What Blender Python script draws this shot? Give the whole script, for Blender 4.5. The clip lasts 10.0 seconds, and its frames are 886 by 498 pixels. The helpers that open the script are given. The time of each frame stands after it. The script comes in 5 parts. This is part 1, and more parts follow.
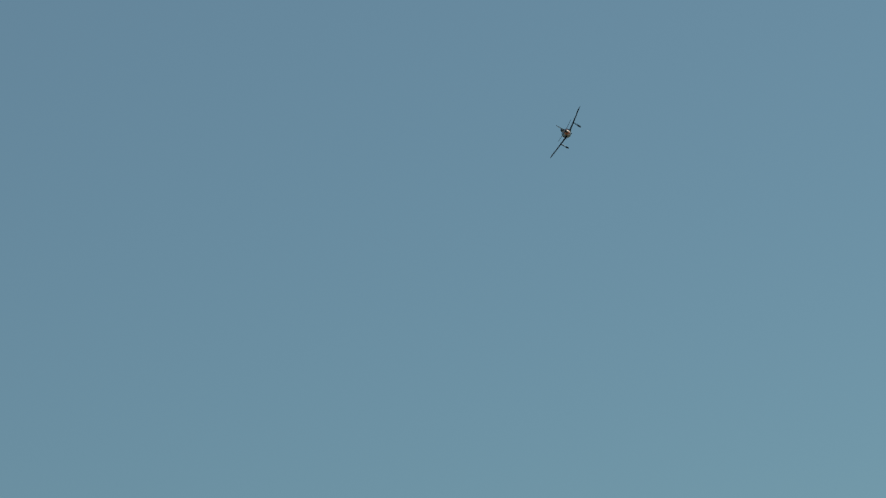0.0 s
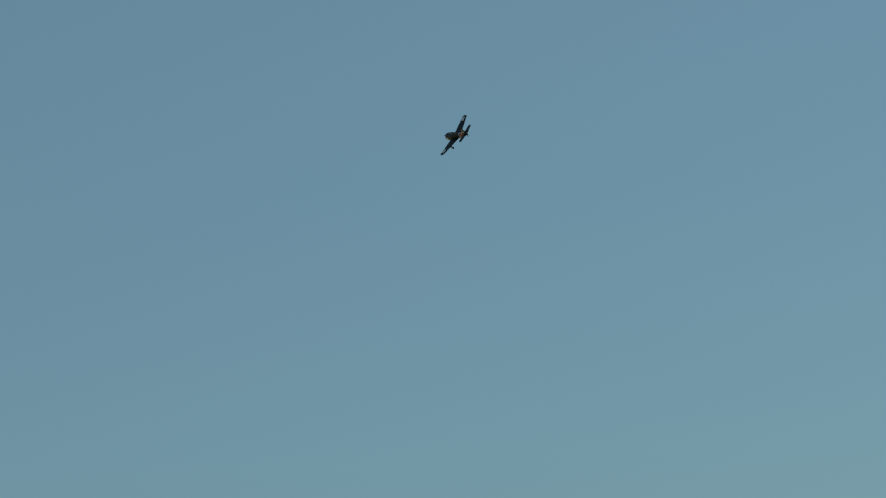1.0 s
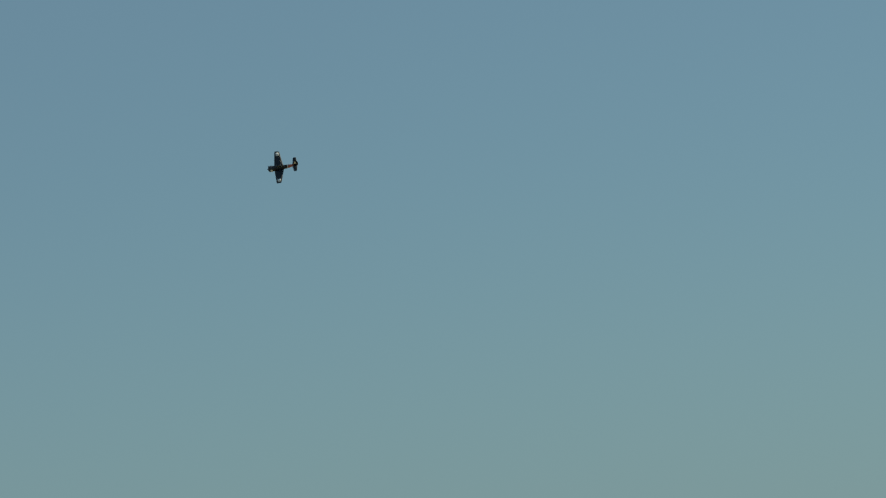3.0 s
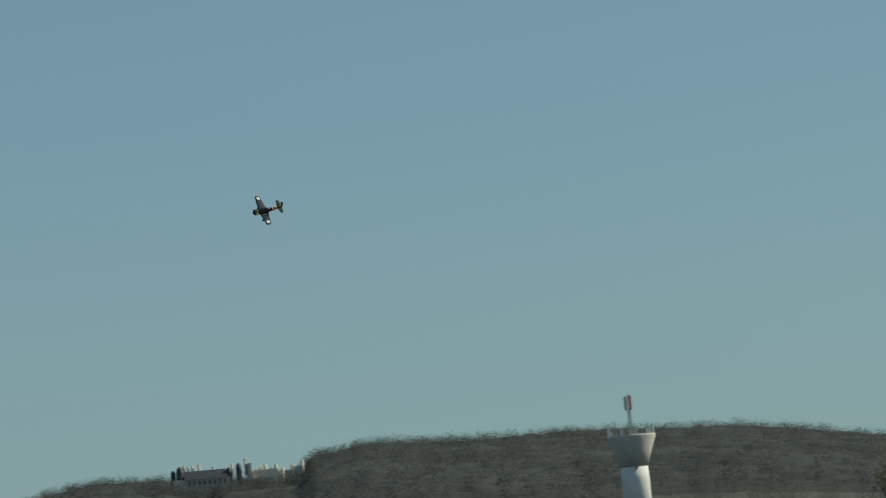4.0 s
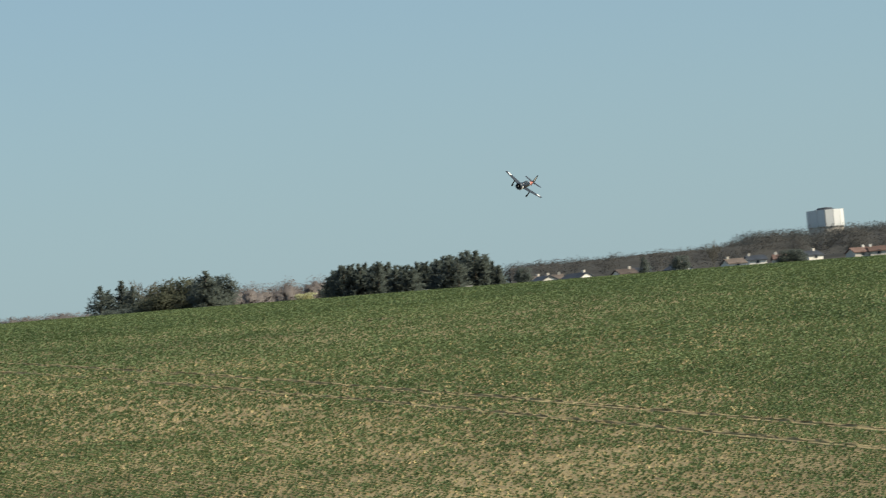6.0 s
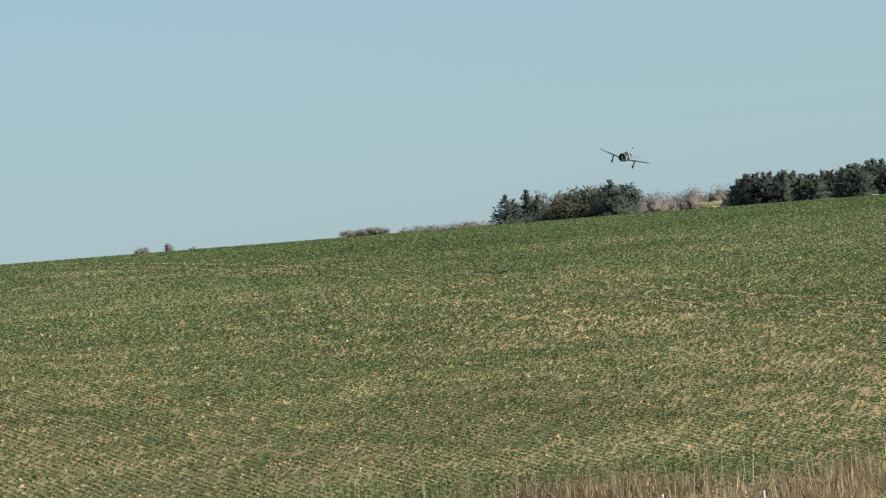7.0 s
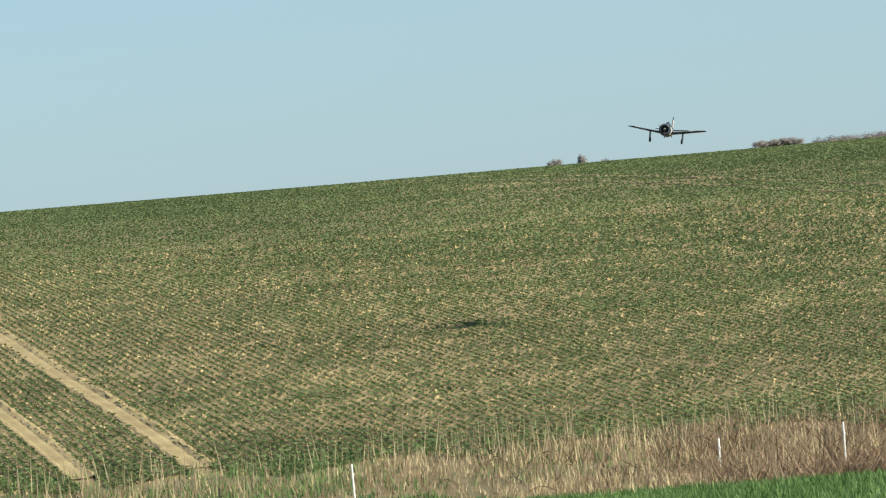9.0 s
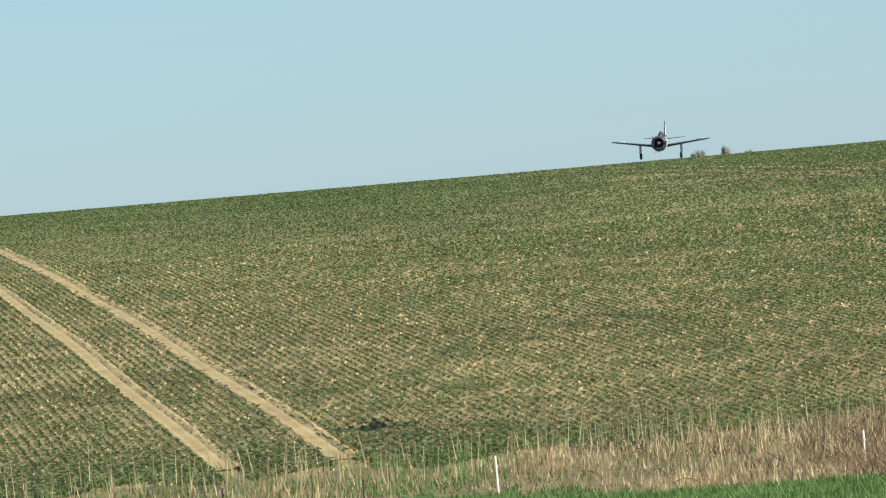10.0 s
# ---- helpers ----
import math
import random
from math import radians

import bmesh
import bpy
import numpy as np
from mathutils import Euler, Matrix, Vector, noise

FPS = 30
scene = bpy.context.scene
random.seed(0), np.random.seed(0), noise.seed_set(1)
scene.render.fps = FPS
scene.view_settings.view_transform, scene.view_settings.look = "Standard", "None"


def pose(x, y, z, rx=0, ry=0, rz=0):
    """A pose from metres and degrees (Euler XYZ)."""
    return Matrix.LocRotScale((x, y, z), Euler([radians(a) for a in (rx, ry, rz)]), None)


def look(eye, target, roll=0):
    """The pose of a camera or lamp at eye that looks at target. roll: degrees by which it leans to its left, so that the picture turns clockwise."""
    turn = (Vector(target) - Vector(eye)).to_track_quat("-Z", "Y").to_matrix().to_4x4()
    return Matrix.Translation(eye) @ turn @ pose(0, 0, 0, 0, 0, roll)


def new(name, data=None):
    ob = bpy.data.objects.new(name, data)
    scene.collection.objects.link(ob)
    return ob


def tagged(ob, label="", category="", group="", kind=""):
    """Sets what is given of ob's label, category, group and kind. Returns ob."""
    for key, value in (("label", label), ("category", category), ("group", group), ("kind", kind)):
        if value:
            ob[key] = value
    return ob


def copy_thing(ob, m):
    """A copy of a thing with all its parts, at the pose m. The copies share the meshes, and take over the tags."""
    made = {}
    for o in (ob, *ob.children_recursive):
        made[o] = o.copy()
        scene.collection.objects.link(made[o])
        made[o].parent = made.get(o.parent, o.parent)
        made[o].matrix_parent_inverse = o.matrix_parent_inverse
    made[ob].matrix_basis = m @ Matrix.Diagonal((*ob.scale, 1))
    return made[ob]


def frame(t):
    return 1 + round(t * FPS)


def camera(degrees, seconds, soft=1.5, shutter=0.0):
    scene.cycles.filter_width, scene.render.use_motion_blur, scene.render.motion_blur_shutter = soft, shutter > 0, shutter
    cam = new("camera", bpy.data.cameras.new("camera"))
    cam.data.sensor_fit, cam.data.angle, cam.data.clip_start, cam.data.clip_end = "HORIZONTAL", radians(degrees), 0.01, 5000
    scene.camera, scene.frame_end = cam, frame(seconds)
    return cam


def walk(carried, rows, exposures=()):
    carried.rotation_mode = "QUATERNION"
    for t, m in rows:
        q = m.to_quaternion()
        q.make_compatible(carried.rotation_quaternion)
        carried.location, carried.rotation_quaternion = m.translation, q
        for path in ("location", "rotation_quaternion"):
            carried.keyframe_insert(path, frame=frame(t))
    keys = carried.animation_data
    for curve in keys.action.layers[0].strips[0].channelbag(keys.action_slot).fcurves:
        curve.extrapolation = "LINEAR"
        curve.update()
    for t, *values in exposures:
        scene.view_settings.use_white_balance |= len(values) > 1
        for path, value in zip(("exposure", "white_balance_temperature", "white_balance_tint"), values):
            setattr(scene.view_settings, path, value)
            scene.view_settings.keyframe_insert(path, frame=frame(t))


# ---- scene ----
cam = camera(13.15, 10.0, soft=1.25, shutter=0.08)
EYE = Vector((0.0, 0.0, 1.7))

# seconds, heading (anticlockwise from north), tilt, lean of the picture
CAM_ROWS = [
    (0.0, -60.92, 13.11, 5.40),
    (0.5, -60.04, 11.73, 5.40),
    (1.0, -56.71, 10.56, 5.40),
    (1.5, -53.05, 9.18, 5.40),
    (2.0, -48.34, 8.90, 5.40),
    (2.2, -46.58, 8.60, 5.40),
    (3.3, -35.26, 6.50, 5.40),
    (3.5, -32.65, 6.48, 5.42),
    (3.9, -28.43, 5.84, 5.42),
    (4.2, -24.98, 5.09, 5.45),
    (4.5, -21.30, 4.40, 4.98),
    (5.0, -14.96, 3.62, 4.68),
    (5.2, -12.77, 3.31, 4.72),
    (6.3, -1.16, 1.57, 4.82),
    (6.5, 0.00, 1.43, 4.80),
    (7.0, 2.43, 1.06, 4.71),
    (7.5, 3.92, 1.01, 4.83),
    (8.0, 5.45, 0.93, 4.88),
    (8.5, 6.90, 0.48, 4.78),
    (9.0, 8.67, 0.26, 4.94),
    (9.5, 9.79, 0.19, 5.02),
    (10.0, 10.81, 0.32, 4.97),
]


def aim(yaw, tilt, lean):
    a, e = radians(yaw), radians(tilt)
    way = Vector((-math.sin(a) * math.cos(e), math.cos(a) * math.cos(e), math.sin(e)))
    return look(EYE, EYE + way * 100.0, -lean)


walk(cam, [(t, aim(yaw, tilt, lean)) for t, yaw, tilt, lean in CAM_ROWS],
     exposures=[(0.0, -0.36, 6340, -8), (2.0, -0.28, 6340, -7), (3.5, -0.18, 6480, -5), (4.5, 0.15, 6620, -4), (5.2, 0.30, 6630, 2), (6.5, 0.55, 6600, 7), (8.0, 0.69, 6570, 7), (10.0, 0.82, 6570, 8)])

# ---- light ----
SUN_TURN, SUN_HEIGHT = 109.0, 36.0      # degrees clockwise from north, above the horizon
world = bpy.data.worlds.new("sky")
scene.world = world
world.use_nodes = True
wn, wl = world.node_tree.nodes, world.node_tree.links
sky = wn.new("ShaderNodeTexSky")
sky.sky_type, sky.sun_disc = "NISHITA", False
sky.sun_elevation, sky.sun_rotation = radians(SUN_HEIGHT), radians(SUN_TURN)
sky.air_density, sky.dust_density, sky.ozone_density = 1.0, 0.6, 2.0
tint = wn.new("ShaderNodeMix")                # thin even spring haze over the clear sky
tint.data_type, tint.blend_type = "RGBA", "MULTIPLY"
tint.inputs["Factor"].default_value = 1.0
tint.inputs["B"].default_value = (0.72, 0.98, 1.06, 1.0)
haze = wn.new("ShaderNodeMix")
haze.data_type = "RGBA"
haze.inputs["Factor"].default_value = 0.43
haze.inputs["B"].default_value = (3.97, 4.93, 6.3, 1.0)
wl.new(sky.outputs[0], tint.inputs["A"])
wl.new(tint.outputs["Result"], haze.inputs["A"])
low = wn.new("ShaderNodeMix")                 # the haze thickens and greys towards the horizon
low.data_type = "RGBA"
low.inputs["B"].default_value = (3.62, 4.85, 5.65, 1.0)
way_up, split, rise = wn.new("ShaderNodeTexCoord"), wn.new("ShaderNodeSeparateXYZ"), wn.new("ShaderNodeMapRange")
rise.interpolation_type = "SMOOTHSTEP"
rise.inputs["From Min"].default_value, rise.inputs["From Max"].default_value = -0.03, 0.15
rise.inputs["To Min"].default_value, rise.inputs["To Max"].default_value = 0.65, 0.0
wl.new(way_up.outputs["Generated"], split.inputs[0])
wl.new(split.outputs["Z"], rise.inputs["Value"])
wl.new(rise.outputs[0], low.inputs["Factor"])
wl.new(haze.outputs["Result"], low.inputs["A"])
wl.new(low.outputs["Result"], wn["Background"].inputs[0])
wn["Background"].inputs[1].default_value = 0.07
sun = new("sun", bpy.data.lights.new("sun", "SUN"))
sun.data.energy, sun.data.angle, sun.data.color = 5.0, radians(0.53), (1.0, 0.90, 0.75)
sun_way = Vector((math.sin(radians(SUN_TURN)) * math.cos(radians(SUN_HEIGHT)),
                  math.cos(radians(SUN_TURN)) * math.cos(radians(SUN_HEIGHT)), math.sin(radians(SUN_HEIGHT))))
sun.matrix_world = look(sun_way * 300, (0, 0, 0))

# ---- materials ----


def mat(name, dark, light, rough=0.8, scale=3.0, fine=30.0, bump=0.2, metal=0.0, random_by="", spread=0.35, coords="Object", thin=0.0):
    """Two scales of noise between two colours, fine relief, and a random shift by object or island."""
    m = bpy.data.materials.new(name)
    m.use_nodes = True
    n, l = m.node_tree.nodes, m.node_tree.links
    b = n["Principled BSDF"]
    b.inputs["Roughness"].default_value, b.inputs["Metallic"].default_value = rough, metal
    b.inputs["Specular IOR Level"].default_value = 0.3
    tc = n.new("ShaderNodeTexCoord")
    big, small = n.new("ShaderNodeTexNoise"), n.new("ShaderNodeTexNoise")
    big.inputs["Scale"].default_value, small.inputs["Scale"].default_value = scale, fine
    big.inputs["Detail"].default_value = small.inputs["Detail"].default_value = 4.0
    for q in (big, small):
        l.new(tc.outputs[coords], q.inputs["Vector"])
    add = n.new("ShaderNodeMath")
    add.operation = "MULTIPLY_ADD"
    l.new(small.outputs[0], add.inputs[0])
    add.inputs[1].default_value = 0.5
    half = n.new("ShaderNodeMath")
    half.operation = "MULTIPLY_ADD"
    l.new(big.outputs[0], half.inputs[0])
    half.inputs[1].default_value, half.inputs[2].default_value = 0.9, -0.2
    l.new(half.outputs[0], add.inputs[2])
    value = add.outputs[0]
    if random_by:
        if random_by == "object":
            src = n.new("ShaderNodeObjectInfo").outputs["Random"]
        else:
            src = n.new("ShaderNodeNewGeometry").outputs["Random Per Island"]
        more = n.new("ShaderNodeMath")
        more.operation = "MULTIPLY_ADD"
        l.new(src, more.inputs[0])
        more.inputs[1].default_value = spread * 2
        shift = n.new("ShaderNodeMath")
        shift.operation = "SUBTRACT"
        l.new(value, shift.inputs[0])
        shift.inputs[1].default_value = spread
        l.new(shift.outputs[0], more.inputs[2])
        value = more.outputs[0]
    ramp = n.new("ShaderNodeValToRGB")
    ramp.color_ramp.elements[0].color, ramp.color_ramp.elements[1].color = (*dark, 1), (*light, 1)
    ramp.color_ramp.elements[0].position, ramp.color_ramp.elements[1].position = 0.25, 0.78
    l.new(value, ramp.inputs[0])
    l.new(ramp.outputs[0], b.inputs["Base Color"])
    if thin:        # light passes through leaves and twigs
        tr, mx = n.new("ShaderNodeBsdfTranslucent"), n.new("ShaderNodeMixShader")
        l.new(ramp.outputs[0], tr.inputs["Color"])
        mx.inputs[0].default_value = thin
        l.new(b.outputs[0], mx.inputs[1])
        l.new(tr.outputs[0], mx.inputs[2])
        l.new(mx.outputs[0], n["Material Output"].inputs["Surface"])
    if bump:
        bp = n.new("ShaderNodeBump")
        bp.inputs["Strength"].default_value, bp.inputs["Distance"].default_value = min(bump, 1.0), 0.02 if bump < 0.9 else 0.12
        l.new(small.outputs[0], bp.inputs["Height"])
        l.new(bp.outputs[0], b.inputs["Normal"])
    return m


M_SOIL = mat("dry_soil", (0.145, 0.112, 0.057), (0.295, 0.24, 0.126), 0.95, 0.08, 5.0, 1.0)
M_TURF = mat("mown_turf", (0.03, 0.07, 0.018), (0.08, 0.14, 0.04), 0.9, 0.4, 6.0, 0.5)
M_LITTER = mat("dry_litter", (0.075, 0.07, 0.035), (0.22, 0.175, 0.10), 0.95, 0.5, 7.0, 0.6)
# base colour darkened to the trees' self-shadowed tone, so gaps between them vanish
M_LAND = mat("far_land", (0.042, 0.047, 0.043), (0.075, 0.08, 0.07), 0.95, 0.01, 0.2, 0.3)
M_CLOD = mat("soil_clod", (0.18, 0.138, 0.066), (0.43, 0.345, 0.175), 0.95, 0.3, 3.0, 0, random_by="island")
M_RUT = mat("bare_rut_earth", (0.20, 0.155, 0.076), (0.36, 0.295, 0.15), 0.95, 0.9, 9.0, 0.6)
M_CROP = mat("crop_leaf", (0.08, 0.122, 0.048), (0.146, 0.192, 0.08), 0.75, 0.04, 0.5, 0, random_by="island", spread=0.08, thin=0.35)
M_STRAW = mat("straw", (0.22, 0.165, 0.09), (0.62, 0.52, 0.33), 0.8, 0.3, 2.0, 0, random_by="island", thin=0.35)
M_BRUSH = mat("dead_brush", (0.13, 0.085, 0.055), (0.34, 0.25, 0.17), 0.85, 0.3, 2.0, 0, random_by="island", thin=0.35)
M_BLADE = mat("grass_blade", (0.055, 0.125, 0.03), (0.17, 0.27, 0.09), 0.65, 0.3, 2.0, 0, random_by="island", thin=0.35)
# needle colours raised and blued, with the haze at 400 m put in
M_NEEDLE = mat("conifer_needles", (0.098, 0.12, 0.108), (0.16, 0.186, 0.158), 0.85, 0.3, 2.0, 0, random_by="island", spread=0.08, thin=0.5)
M_OLIVE = mat("ivy_and_pine_leaf", (0.088, 0.098, 0.066), (0.145, 0.152, 0.10), 0.85, 0.3, 2.0, 0, random_by="island", spread=0.12, thin=0.5)
M_TWIG = mat("bare_twigs", (0.13, 0.118, 0.092), (0.26, 0.235, 0.185), 0.9, 0.2, 2.0, 0, random_by="island", thin=0.45)
M_WOOD = mat("hill_wood_twigs", (0.056, 0.064, 0.067), (0.114, 0.122, 0.119), 0.95, 0.014, 0.14, 0, random_by="island", spread=0.03, thin=0.45)
M_COPSE = mat("brown_copse_twigs", (0.068, 0.068, 0.064), (0.13, 0.125, 0.115), 0.95, 0.014, 0.14, 0, random_by="island", spread=0.04, thin=0.45)
M_MAUVE = mat("mauve_budding_twigs", (0.175, 0.155, 0.145), (0.275, 0.245, 0.23), 0.9, 0.014, 0.14, 0, random_by="island", spread=0.05, thin=0.45)
M_YELLOW = mat("spring_yellow_leaf", (0.20, 0.21, 0.04), (0.36, 0.35, 0.08), 0.7, 0.3, 2.0, 0, random_by="island", spread=0.2, thin=0.45)
M_BLOSSOM = mat("cream_blossom", (0.42, 0.42, 0.22), (0.72, 0.72, 0.48), 0.8, 0.3, 2.0, 0, random_by="island", thin=0.40)
# twigs paled in the base colour to stand for distance haze
M_HAZETWIG = mat("haze_pale_twigs", (0.28, 0.265, 0.245), (0.43, 0.41, 0.385), 0.9, 0.2, 2.0, 0, random_by="island", thin=0.45)
M_BARK = mat("bark", (0.05, 0.04, 0.03), (0.14, 0.11, 0.085), 0.95, 2.0, 14.0, 0.6)
M_WHITEWALL = mat("white_render", (0.62, 0.58, 0.50), (0.82, 0.79, 0.72), 0.85, 0.3, 4.0, 0.2, random_by="object", spread=0.2)
M_STONE = mat("limestone_wall", (0.40, 0.365, 0.31), (0.62, 0.575, 0.50), 0.9, 0.3, 3.0, 0.5, random_by="object", spread=0.2)
M_TILE = mat("red_clay_tile", (0.10, 0.062, 0.05), (0.18, 0.115, 0.094), 0.85, 0.4, 5.0, 0.5, random_by="object", spread=0.25)
M_BROWNTILE = mat("brown_clay_tile", (0.07, 0.055, 0.047), (0.15, 0.12, 0.10), 0.85, 0.4, 5.0, 0.5, random_by="object", spread=0.25)
M_SLATE = mat("blue_slate", (0.022, 0.026, 0.034), (0.06, 0.068, 0.08), 0.6, 0.4, 5.0, 0.4)
M_SHEET = mat("grey_sheet_roof", (0.22, 0.26, 0.25), (0.36, 0.41, 0.39), 0.6, 0.2, 3.0, 0.2)
M_PANE = mat("dark_window_glass", (0.02, 0.025, 0.03), (0.05, 0.06, 0.07), 0.12, 0.5, 3.0, 0)
M_CONCRETE = mat("pale_concrete", (0.34, 0.335, 0.32), (0.50, 0.49, 0.465), 0.85, 0.2, 2.0, 0.2)
M_WHITECONC = mat("white_painted_concrete", (0.52, 0.525, 0.51), (0.68, 0.68, 0.66), 0.7, 0.2, 2.0, 0.15)
M_STEEL = mat("galvanised_steel", (0.30, 0.31, 0.32), (0.50, 0.51, 0.52), 0.45, 2.0, 20.0, 0.1, 0.7)
M_REDPANEL = mat("faded_red_panel", (0.42, 0.10, 0.08), (0.60, 0.20, 0.16), 0.6, 1.0, 8.0, 0.1)
M_WHITEPANEL = mat("white_panel", (0.66, 0.66, 0.65), (0.85, 0.85, 0.83), 0.55, 1.0, 8.0, 0.1)
M_STAKE = mat("white_plastic_stake", (0.70, 0.69, 0.66), (0.90, 0.90, 0.87), 0.4, 3.0, 30.0, 0.1)
M_DARKSTAKE = mat("weathered_dark_stake", (0.03, 0.028, 0.025), (0.08, 0.07, 0.06), 0.8, 3.0, 30.0, 0.3)
M_OLIVEPAINT = mat("dark_blue_grey_paint", (0.013, 0.017, 0.025), (0.030, 0.038, 0.052), 0.3, 3.0, 40.0, 0.05)
M_GREENPAINT = mat("dark_slate_blue_paint", (0.016, 0.023, 0.034), (0.031, 0.041, 0.056), 0.62, 3.0, 40.0, 0.05)
M_REDPAINT = mat("faded_red_paint", (0.38, 0.12, 0.095), (0.52, 0.20, 0.16), 0.45, 4.0, 40.0, 0.05)
M_WHITEPAINT = mat("white_paint", (0.70, 0.70, 0.69), (0.88, 0.88, 0.86), 0.4, 4.0, 40.0, 0.05)
M_RUBBER = mat("black_rubber", (0.012, 0.012, 0.012), (0.035, 0.035, 0.035), 0.8, 8.0, 60.0, 0.2)
M_COWLPAINT = mat("blue_grey_cowl_paint", (0.026, 0.036, 0.05), (0.05, 0.064, 0.082), 0.4, 3.0, 40.0, 0.05)
M_BLACKMETAL = mat("black_engine_metal", (0.015, 0.015, 0.016), (0.05, 0.05, 0.052), 0.5, 8.0, 60.0, 0.2, 0.5)
M_LEGMETAL = mat("grey_leg_metal", (0.07, 0.075, 0.08), (0.15, 0.155, 0.16), 0.5, 8.0, 60.0, 0.1, 0.6)


def glass():
    m = bpy.data.materials.new("tinted_canopy_glass")
    m.use_nodes = True
    b = m.node_tree.nodes["Principled BSDF"]
    b.inputs["Base Color"].default_value = (0.22, 0.27, 0.32, 1)
    b.inputs["Transmission Weight"].default_value, b.inputs["Roughness"].default_value = 0.75, 0.06
    return m


M_GLASS = glass()

# ---- mesh helpers ----


def part(name, bm, material, parent=None, label="", smooth=False):
    me = bpy.data.meshes.new(name)
    bm.to_mesh(me)
    bm.free()
    me.materials.append(material)
    if smooth:
        me.polygons.foreach_set("use_smooth", [True] * len(me.polygons))
    ob = new(name, me)
    ob.parent = parent
    return tagged(ob, label)


def soup(name, tri, material, parent=None, label="", out=None):
    """One mesh from an array of triangles (n, 3, 3); out: the way out of the crown at each, for soft foliage shading."""
    n = len(tri)
    if out is not None:         # every leaf shows its front outwards
        flat = np.cross(tri[:, 1] - tri[:, 0], tri[:, 2] - tri[:, 0])
        back = (flat * (out[:, 0] if out.ndim == 3 else out)).sum(1) < 0
        tri = np.array(tri)
        tri[back] = tri[back][:, ::-1]
    me = bpy.data.meshes.new(name)
    me.vertices.add(n * 3)
    me.vertices.foreach_set("co", np.ascontiguousarray(tri, dtype=np.float32).ravel())
    me.loops.add(n * 3)
    me.loops.foreach_set("vertex_index", np.arange(n * 3, dtype=np.int32))
    me.polygons.add(n)
    me.polygons.foreach_set("loop_start", np.arange(0, n * 3, 3, dtype=np.int32))
    me.update(calc_edges=True)
    if out is not None:
        me.polygons.foreach_set("use_smooth", np.ones(n, bool))
        me.normals_split_custom_set_from_vertices(out.reshape(-1, 3) if out.ndim == 3 else np.repeat(out, 3, 0))
    me.materials.append(material)
    ob = new(name, me)
    ob.parent = parent
    return tagged(ob, label)


def box(bm, x, y, z, sx, sy, sz, bevel=0.0):
    """A box centred at x, y that stands on z."""
    r = bmesh.ops.create_cube(bm, size=1.0, matrix=Matrix.Translation((x, y, z + sz / 2)) @ Matrix.Diagonal((sx, sy, sz, 1)))
    if bevel:
        edges = list({e for v in r["verts"] for e in v.link_edges})
        bmesh.ops.bevel(bm, geom=edges, offset=bevel, segments=2, affect="EDGES")
    return bm


def tube(bm, p, q, r1, r2, seg=8):
    p, q = Vector(p), Vector(q)
    d = q - p
    m = Matrix.Translation((p + q) / 2) @ d.to_track_quat("Z", "Y").to_matrix().to_4x4()
    bmesh.ops.create_cone(bm, cap_ends=True, segments=seg, radius1=r1, radius2=r2, depth=d.length, matrix=m)
    return bm


def lathe(bm, profile, seg=24, centre=(0, 0)):
    """A turned body round the z axis from (radius, height) pairs, closed at both ends."""
    rings = []
    for r, z in profile:
        rings.append([bm.verts.new((centre[0] + r * math.cos(2 * math.pi * k / seg), centre[1] + r * math.sin(2 * math.pi * k / seg), z)) for k in range(seg)])
    for a, b in zip(rings, rings[1:]):
        for k in range(seg):
            bm.faces.new((a[k], a[(k + 1) % seg], b[(k + 1) % seg], b[k]))
    bm.faces.new(rings[0][::-1])
    bm.faces.new(rings[-1])
    return bm


def loft(bm, rings):
    vs = [[bm.verts.new(p) for p in ring] for ring in rings]
    n = len(vs[0])
    for a, b in zip(vs, vs[1:]):
        for k in range(n):
            bm.faces.new((a[k], a[(k + 1) % n], b[(k + 1) % n], b[k]))
    bm.faces.new(vs[0][::-1])
    bm.faces.new(vs[-1])
    bmesh.ops.recalc_face_normals(bm, faces=bm.faces)
    return bm


rng = np.random.default_rng(7)


def outward(d):
    d = 0.45 * d + np.array([0, 0, 0.8]) + 0.12 * rng.normal(size=d.shape)
    return d / np.linalg.norm(d, axis=1)[:, None]


def scatter_tris(centres, radii, per, size, shell=0.55, slim=1.0):
    """Small leaf or twig triangles spread through the outer part of ellipsoids: centres (n, 3), radii (n, 3)."""
    c = np.repeat(centres, per, 0)
    rad = np.repeat(radii, per, 0)
    d = rng.normal(size=c.shape)
    d /= np.linalg.norm(d, axis=1)[:, None]
    k = shell + (1.08 - shell) * rng.random(len(c)) ** 0.6
    mid = c + d * rad * k[:, None]
    s = size * (0.55 + 0.9 * rng.random(len(c)))
    a = d + 0.9 * rng.normal(size=c.shape)
    a /= np.linalg.norm(a, axis=1)[:, None]
    b = np.cross(a, rng.normal(size=c.shape))
    b /= np.linalg.norm(b, axis=1)[:, None]
    return np.stack([mid - b * (s * 0.5 * slim)[:, None], mid + b * (s * 0.5 * slim)[:, None], mid + a * s[:, None]], 1), outward(d)


